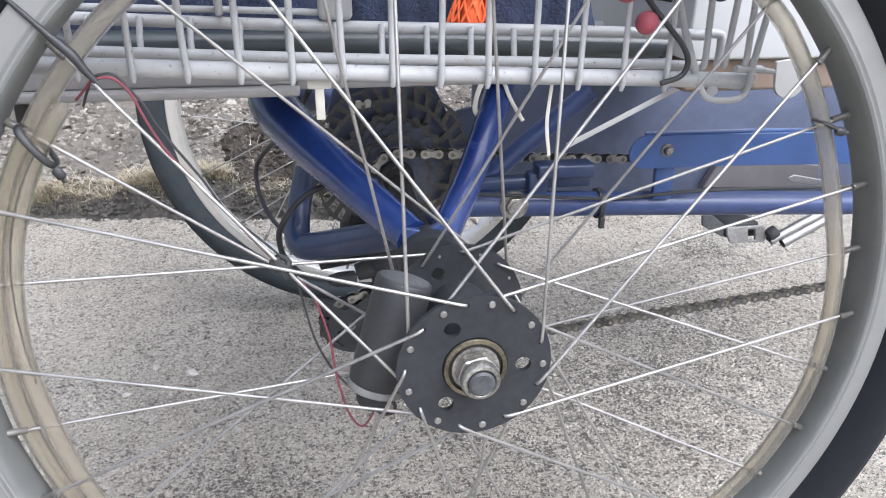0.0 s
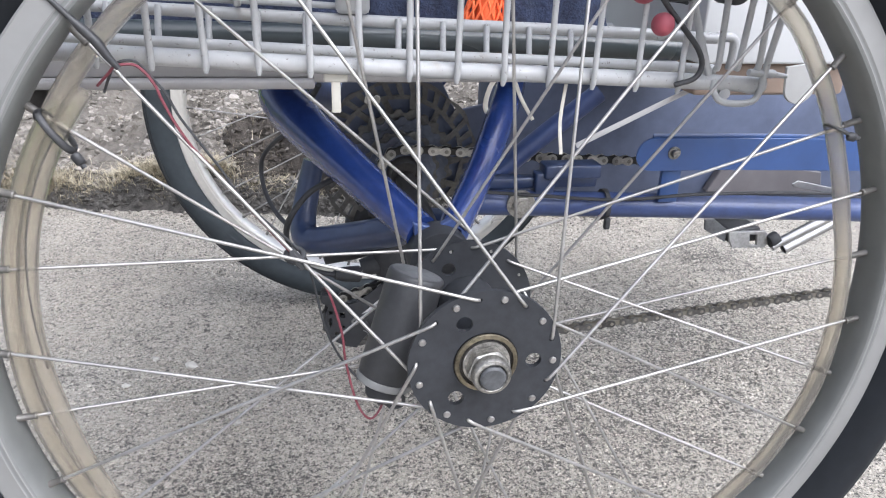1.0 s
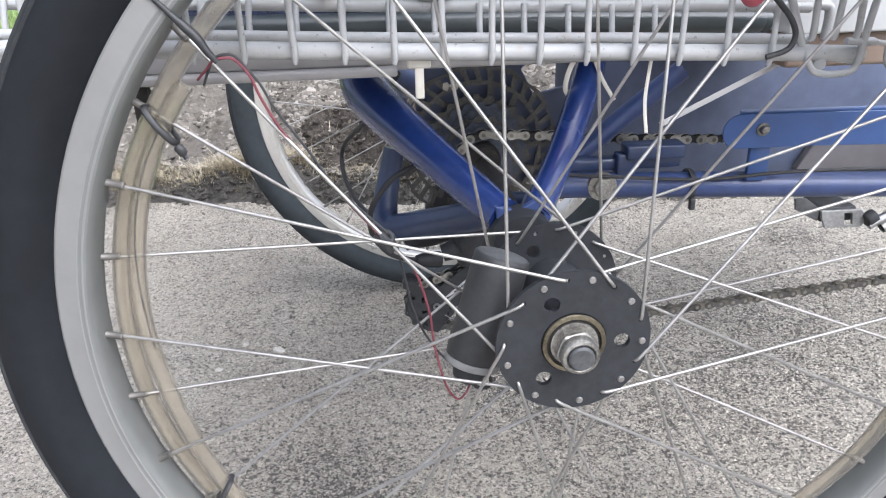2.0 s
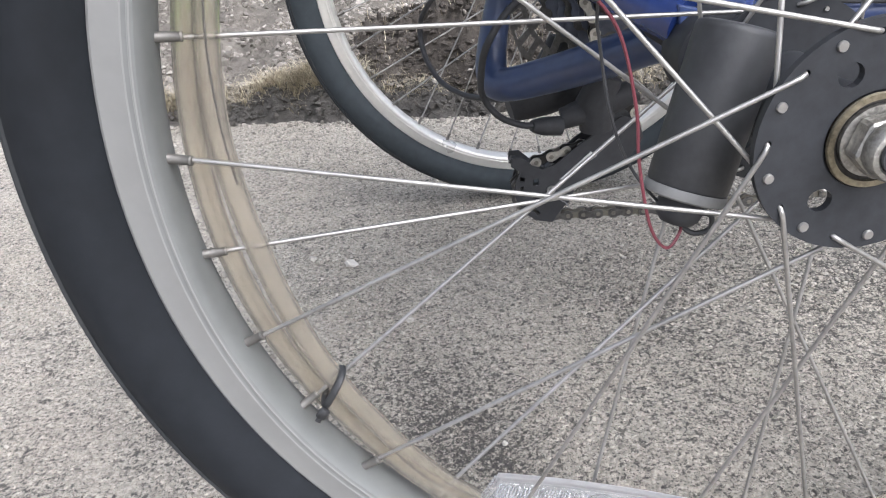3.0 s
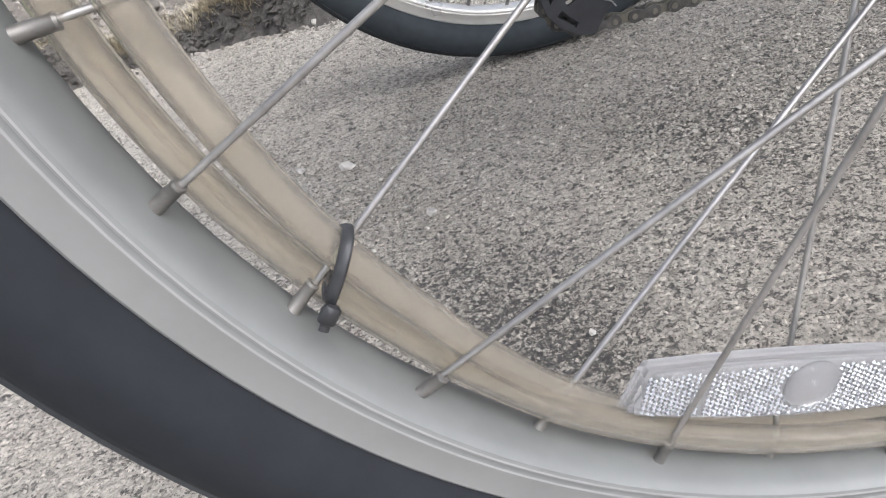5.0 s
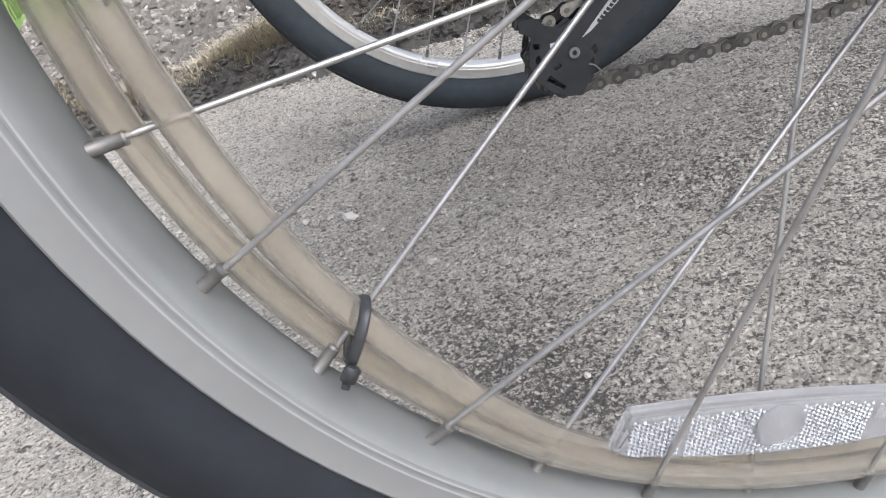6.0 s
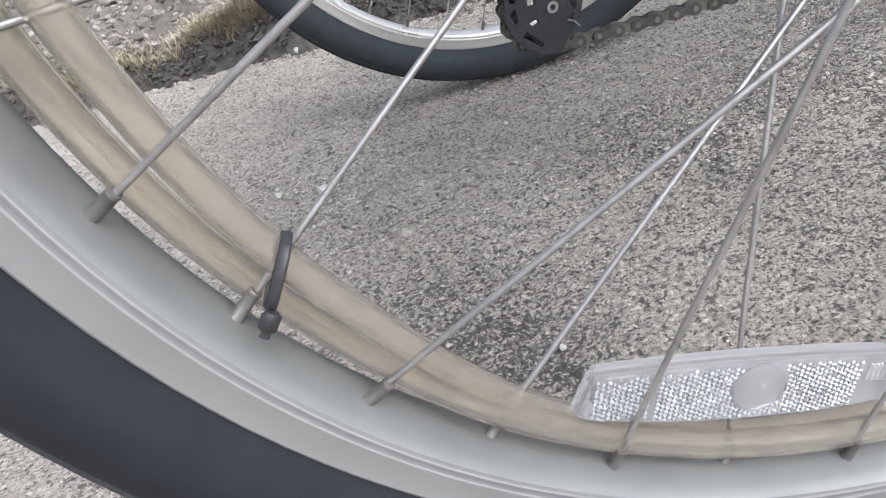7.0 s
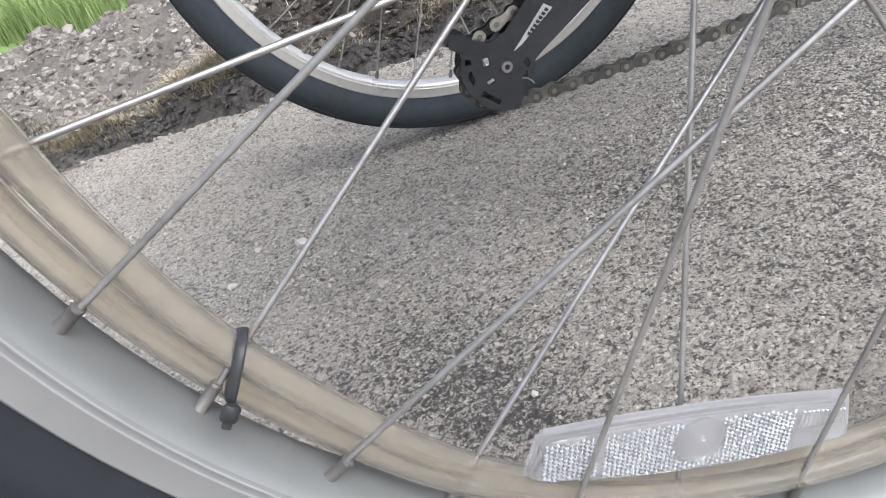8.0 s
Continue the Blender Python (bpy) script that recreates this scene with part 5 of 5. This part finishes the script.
def heap(name, x0, x1, y0, y1, z0, h, mat, label, category, seed):
    """A soft crumpled heap of cloth."""
    nx, ny = 40, 24
    verts, faces = [], []
    for j in range(ny):
        for i in range(nx):
            u, v = i / (nx - 1), j / (ny - 1)
            dome = (1 - (2 * u - 1) ** 6) * (1 - (2 * v - 1) ** 6)
            p = Vector((u * 7 + seed, v * 5, seed * 1.7))
            z = z0 + dome * h * (0.75 + 0.35 * noise.noise(p * 1.3) + 0.12 * noise.noise(p * 4))
            verts.append((x0 + (x1 - x0) * u, y0 + (y1 - y0) * v + 0.008 * noise.noise(p * 2), max(z, z0)))
    for j in range(ny - 1):
        for i in range(nx - 1):
            a = j * nx + i
            faces.append((a, a + 1, a + nx + 1, a + nx))
    return tagged(part(name, mesh_of(verts, faces), mat), label, category)


heap("jacket", -0.29, -0.058, 0.145, 0.28, 0.431, 0.20, M_NAVY, "crumpled dark navy fleece jacket in the basket", "jacket", 1.0)
heap("jacket", -0.05, 0.135, 0.165, 0.28, 0.431, 0.16, M_NAVY, "dark navy cloth bundle in the basket", "cloth", 2.0)


def net_cone():
    """A tapering net of crossing strands."""
    strands = []
    for turn in (1, -1):
        for i in range(13):
            pts = []
            for j in range(15):
                f = j / 14
                a = 2 * math.pi * (i / 13 + turn * 0.32 * f)
                r = 0.0215 - 0.0160 * f + 0.0008 * math.sin(3 * a)
                pts.append((0.033 + r * math.cos(a) + 0.006 * f, 0.150 + 0.5 * r * math.sin(a), 0.4210 + 0.062 * f))
            strands.append(sweep(pts, 0.0009, 6))
    for f in (0.0, 1.0):
        strands.append(sweep([(0.033 + (0.0215 - 0.0160 * f) * math.cos(a) + 0.006 * f, 0.150 + 0.5 * (0.0215 - 0.0160 * f) * math.sin(a), 0.4210 + 0.062 * f) for a in np.linspace(0, 6.283, 24, endpoint=False)], 0.0013, 6, closed=True))
    return joined(strands)


net = part("net_bag", net_cone(), M_ORANGE)
tagged(net, "orange plastic net bag standing in the basket", "net bag")
filling = part("filling", sweep([(0.034, 0.150, 0.4215), (0.0365, 0.150, 0.45), (0.038, 0.150, 0.475)], [0.0095, 0.0075, 0.0035], 18), M_ORANGE, net, "orange inner roll")

bungee = thing("elastic_cord", (0.16, 0.05, 0.42), "black elastic cord with red ball ends hooked on the basket", "elastic cord")
for c, r in (((0.1095, 0.042, 0.4545), 0.0064), ((0.097, 0.044, 0.4725), 0.0078)):
    part("ball", revolve([(r * math.sin(a), -r * math.cos(a)) for a in np.linspace(0.001, math.pi - 0.001, 14)], 24, centre=c, closed=False), M_REDBALL, bungee, "dull red plastic ball")
tube("cord", [(0.101, 0.043, 0.476), (0.111, 0.042, 0.464), (0.1215, 0.041, 0.453), (0.132, 0.041, 0.442), (0.1362, 0.041, 0.433), (0.133, 0.041, 0.4255), (0.122, 0.042, 0.4215)], 0.0016, M_TIE, bungee, "black elastic cord", 9)
tube("spring", [(0.118 + 0.006 * math.cos(t * 2.2) + 0.0009 * t, 0.046 + 0.006 * math.sin(t * 2.2), 0.4655 + 0.0011 * t) for t in np.linspace(0, 14, 60)], 0.0011, M_TIE, bungee, "black coil", 6, steps=2)

carton = thing("white_box", (0.25, 0.2, 0.405), "white board box with a brown cardboard base", "box")
part("wall", block(0.19, 0.325, 0.140, 0.40, 0.4175, 0.60, 0.002), M_BOXWHITE, carton, "white board wall")
part("base", block(0.196, 0.32, 0.150, 0.39, 0.393, 0.4170, 0.003), M_CARD, carton, "brown cardboard base")
tag_line = [(-0.0112, 0.013), (0.0112, 0.013), (0.0116, -0.002)] + [(0.0116 * math.cos(q), -0.003 + 0.0112 * math.sin(q)) for q in np.linspace(0, -math.pi, 16)] + [(-0.0116, -0.002)]
disc = part("plastic_tag", plate([tag_line, ring_points(0.006, 0.0095, 0.0013, 10)], -0.0012, 0.0012, 0.0005), M_TAG, None, "", Matrix.Translation((0.2515, 0.110, 0.4095)) @ Matrix.Rotation(math.radians(-8), 4, "Y"))
tagged(disc, "white plastic tag with a rounded end hanging at the basket", "tag")
part("rubber_cap", revolve([(0.0, -0.012), (0.007, -0.012), (0.010, -0.008), (0.010, 0.006), (0.007, 0.011), (0.0, 0.011)], 24, centre=(0.158, 0.062, 0.474)), M_PLASTIC, basket, "small black rubber cap")

LEAN[0] = Matrix()

# ---------------------------------------------------------------- stones, rubble, grass
def mound(cx, cy, rx, ry, h):
    """An uneven heap of earth on the bank."""
    n = 46
    verts, faces = [], []
    for j in range(n):
        for i in range(n):
            u, v = 2 * i / (n - 1) - 1, 2 * j / (n - 1) - 1
            x, y = cx + rx * u, cy + ry * v
            p = Vector((x * 11, y * 11, 4.0))
            d = max(0.0, math.hypot(u, v) + 0.3 * noise.noise(p))
            z = h * max(0.0, 1 - d ** 1.6) * (1 + 0.5 * noise.noise(p * 2.3) + 0.22 * noise.noise(p * 6.0)) + 0.02 * noise.noise(p * 5.0) * max(0.0, 1 - d)
            verts.append((x, y + 0.02 * noise.noise(p * 3.0) * max(0.0, 1 - d), on_bank(x, y) - 0.012 + z))
    for j in range(n - 1):
        for i in range(n - 1):
            k = j * n + i
            faces.append((k, k + 1, k + n + 1, k + n))
    return mesh_of(verts, faces, False)


earth = part("earth_mound", mound(-0.045, 1.185, 0.23, 0.135, 0.125), M_EARTH, m=Matrix())
tagged(earth, "dark brown heap of earth on the rubble bank", "earth mound", kind="structure")
rng = random.Random(11)
STONES = []
for k in range(8):
    me = bpy.data.meshes.new("stone")
    bm = pebble(k + 1, 0.7, 22)
    bm.to_mesh(me)
    bm.free()
    me.materials.append(M_ROCK)
    STONES.append(me)
for k in range(280):
    x = rng.uniform(-1.35, 1.25)
    y = edge_line(x) + 0.03 + 0.5 * rng.random() ** 1.3
    s = 0.013 + 0.032 * rng.random() ** 2.6
    m = Matrix.Translation((x, y, on_bank(x, y) + s * 0.12)) @ Euler((rng.uniform(-0.5, 0.5), rng.uniform(-0.5, 0.5), rng.uniform(0, 6.28))).to_matrix().to_4x4() @ Matrix.Diagonal((s, s * rng.uniform(0.6, 1), s * rng.uniform(0.7, 1.2), 1))
    part("rock", STONES[k % 8], M_ROCK, bank, "", m)


def scatter(name, count, place, sizes, material, seed, squash=0.7):
    """Many small stones in one mesh."""
    r = np.random.default_rng(seed)
    kinds = []
    for k in range(6):
        bm = pebble(k + 20 + seed, squash, 12)
        kinds.append((np.array([v.co[:] for v in bm.verts]), np.array([[v.index for v in f.verts] for f in bm.faces])))
        bm.free()
    V, F, off = [], [], 0
    for i in range(count):
        v, f = kinds[i % 6]
        x, y, z = place(r)
        s = sizes(r)
        a = r.uniform(0, 6.28)
        c, d = math.cos(a), math.sin(a)
        w = v @ np.array(((c, d, 0), (-d, c, 0), (0, 0, 1))) * s * np.array((1, r.uniform(0.7, 1), r.uniform(0.8, 1.2)))
        V.append(w + (x, y, z + s * 0.12))
        F.append(f + off)
        off += len(v)
    me = bpy.data.meshes.new(name)
    me.from_pydata(np.concatenate(V).tolist(), [], np.concatenate(F).tolist())
    return part(name, me, material, m=Matrix())


def bank_place(r):
    """Stones lie in drifts, with bare earth between them."""
    while True:
        x = r.uniform(-1.15, 1.05)
        y = edge_line(x) + 0.045 + 0.54 * r.random()
        if noise.noise(Vector((x * 5.0, y * 10.0, 3.0))) + 0.4 * noise.noise(Vector((x * 17.0, y * 25.0, 7.0))) > r.uniform(-0.42, 0.05):
            return x, y, on_bank(x, y)


tagged(scatter("rubble", 26000, bank_place, lambda r: 0.004 + 0.018 * r.random() ** 3, M_ROCK, 2), "loose pale rubble on the bank", "rubble", kind="stuff")


def cut_place(r):
    x = r.uniform(-1.1, 1.0)
    y = edge_line(x) - 0.01 + 0.09 * r.random() ** 1.5
    return x, y, on_bank(x, y)


tagged(scatter("clods", 5200, bank_place, lambda r: 0.006 + 0.022 * r.random() ** 2.2, M_DIRT, 12), "dry earth clods among the rubble", "earth clods", kind="stuff")
tagged(scatter("rubble", 7000, bank_place, lambda r: 0.005 + 0.014 * r.random() ** 2, M_ROCK, 21), "small grey stones among the rubble", "rubble", kind="stuff")
tagged(scatter("clods", 5200, cut_place, lambda r: 0.004 + 0.018 * r.random() ** 2, M_SHADED_EARTH, 13), "crumbled earth along the cut edge, darkened as in shade", "earth clods", kind="stuff")


def mound_place(r):
    v = earth.data.vertices[int(r.integers(0, len(earth.data.vertices)))].co
    return v.x, v.y, v.z


tagged(scatter("clods", 2600, mound_place, lambda r: 0.004 + 0.022 * r.random() ** 2.5, M_EARTH, 23), "brown crumbs of earth on the heap", "earth clods", kind="stuff")
tagged(scatter("rubble", 260, mound_place, lambda r: 0.004 + 0.012 * r.random() ** 2, M_ROCK, 24), "grey stones in the heap of earth", "rubble", kind="stuff")


def top_place(r):
    x, y = r.uniform(-0.45, 1.2), 1.57 + 1.4 * r.random()
    return x, y, on_bank(x, y)


tagged(scatter("rubble", 2600, top_place, lambda r: 0.012 + 0.045 * r.random() ** 2.2, M_ROCK, 15), "loose grey rubble on the flat top of the bank", "rubble", kind="stuff")
tagged(scatter("grit", 5200, lambda r: (r.uniform(-0.75, 0.75), r.uniform(-0.15, 1.0), 0.0), lambda r: 0.0016 + 0.0040 * r.random() ** 4, M_GRIT, 3), "loose pale grit on the asphalt", "grit", kind="stuff")
tagged(scatter("grit", 15000, lambda r: (r.uniform(-0.42, 0.34), -0.08 + 0.66 * r.random(), -0.0006), lambda r: 0.0012 + 0.0020 * r.random() ** 2, M_GRIT, 6), "fine grey grit worn out of the asphalt", "grit", kind="stuff")
tagged(scatter("grit", 16000, lambda r: (r.uniform(-0.7, 0.75), 0.30 + 0.76 * r.random(), -0.0007), lambda r: 0.0024 + 0.0046 * r.random() ** 2, M_GRIT, 16), "coarse pale grit standing out of the asphalt", "grit", kind="stuff")
tagged(scatter("grit", 420, lambda r: (lambda x: (x, edge_line(x) - 0.06 * r.random() ** 2, 0.0))(r.uniform(-0.8, 0.8)), lambda r: 0.003 + 0.012 * r.random() ** 3, M_ROCK, 4), "loose grit along the edge of the asphalt", "grit", kind="stuff")
PEB = bpy.data.meshes.new("pebble")
bm = pebble(4.2, 0.85, 14)
bm.to_mesh(PEB)
bm.free()
PEB.materials.append(M_PEBBLE)
for x, y, sx, sy, turn in ((-0.1775, 0.345, 0.0125, 0.011, 0.3), (-0.242, 0.472, 0.021, 0.014, -0.4), (-0.289, 0.494, 0.014, 0.011, 0.8), (-0.107, 0.160, 0.006, 0.006, 0), (-0.3125, 0.437, 0.013, 0.009, 0.2), (-0.277, 1.036, 0.026, 0.022, 1)):
    s = part("pebble", PEB, M_PEBBLE, None, "", Matrix.Translation((x, y, sy * 0.22)) @ Matrix.Rotation(turn, 4, "Z") @ Matrix.Diagonal((sx, sy, sy * 1.05, 1)))
    tagged(s, "pale loose pebble lying on the asphalt", "pebble", "pebbles on the asphalt")


def blades(name, count, place, height, width, material, seed, droop=0.5):
    r = np.random.default_rng(seed)
    V, F = [], []
    for i in range(count):
        x, y, z = place(r)
        h, a = height(r), r.uniform(0, 6.28)
        w = width * r.uniform(0.6, 1.3)
        lean = droop * r.uniform(0.1, 1.0) * h
        d, e = np.array((math.cos(a), math.sin(a), 0)), np.array((-math.sin(a), math.cos(a), 0)) * w
        p0, p1, p2 = np.array((x, y, z - 0.004)), np.array((x, y, z + h * 0.6)) + d * lean * 0.35, np.array((x, y, z + h * r.uniform(0.75, 1))) + d * lean
        k = len(V)
        V += [p0 - e, p0 + e, p1 + e * 0.8, p1 - e * 0.8, p2]
        F += [(k, k + 1, k + 2, k + 3), (k + 3, k + 2, k + 4)]
    me = bpy.data.meshes.new(name)
    me.from_pydata([tuple(v) for v in V], [], F)
    me.shade_smooth()
    return part(name, me, material, m=Matrix())


def turf_place(r):
    x, y = r.normal(-0.9, 0.6), 1.62 + abs(r.normal(0, 0.75))
    y += 1.6 * min(1.0, max(0.0, (x + 0.62) * 6))
    return x, y, on_bank(x, y)


def tuft_place(r):
    x = round(r.uniform(-1.2, 1.0) * 6) / 6 + r.normal(0, 0.06)
    y = edge_line(x) + 0.02 + 0.06 * r.random()
    return x, y, on_bank(x, y)


def straw_place(r):
    cx, wide = ((-0.375, 0.05), (-0.30, 0.025), (-0.62, 0.05), (0.12, 0.06))[int(r.integers(0, 10)) % 4]
    x = cx + r.normal(0, wide)
    y = edge_line(x) + 0.03 + abs(r.normal(0, 0.02))
    return x, y, on_bank(x, y) + 0.012 * r.random()


tagged(blades("grass", 52000, turf_place, lambda r: r.uniform(0.04, 0.13), 0.0014, M_GRASS, 7), "fresh green grass on top of the bank", "grass", kind="stuff")
tagged(blades("dry_grass", 11000, tuft_place, lambda r: r.uniform(0.005, 0.018), 0.0007, M_STRAW, 8, 3.6), "dry straw and roots along the cut edge", "dry grass", kind="stuff")
tagged(blades("dry_grass", 5200, straw_place, lambda r: r.uniform(0.008, 0.026), 0.0006, M_STRAW, 19, 3.0), "pale tufts of dry straw hanging over the cut edge", "dry grass", kind="stuff")
tagged(blades("dry_grass", 900, mound_place, lambda r: r.uniform(0.008, 0.03), 0.0005, M_STRAW, 29, 3.0), "dry roots and straw on the heap of earth", "dry grass", kind="stuff")
tagged(blades("dry_grass", 2200, bank_place, lambda r: r.uniform(0.006, 0.02), 0.0005, M_STRAW, 9, 3.5), "dry straw among the rubble", "dry grass", kind="stuff")
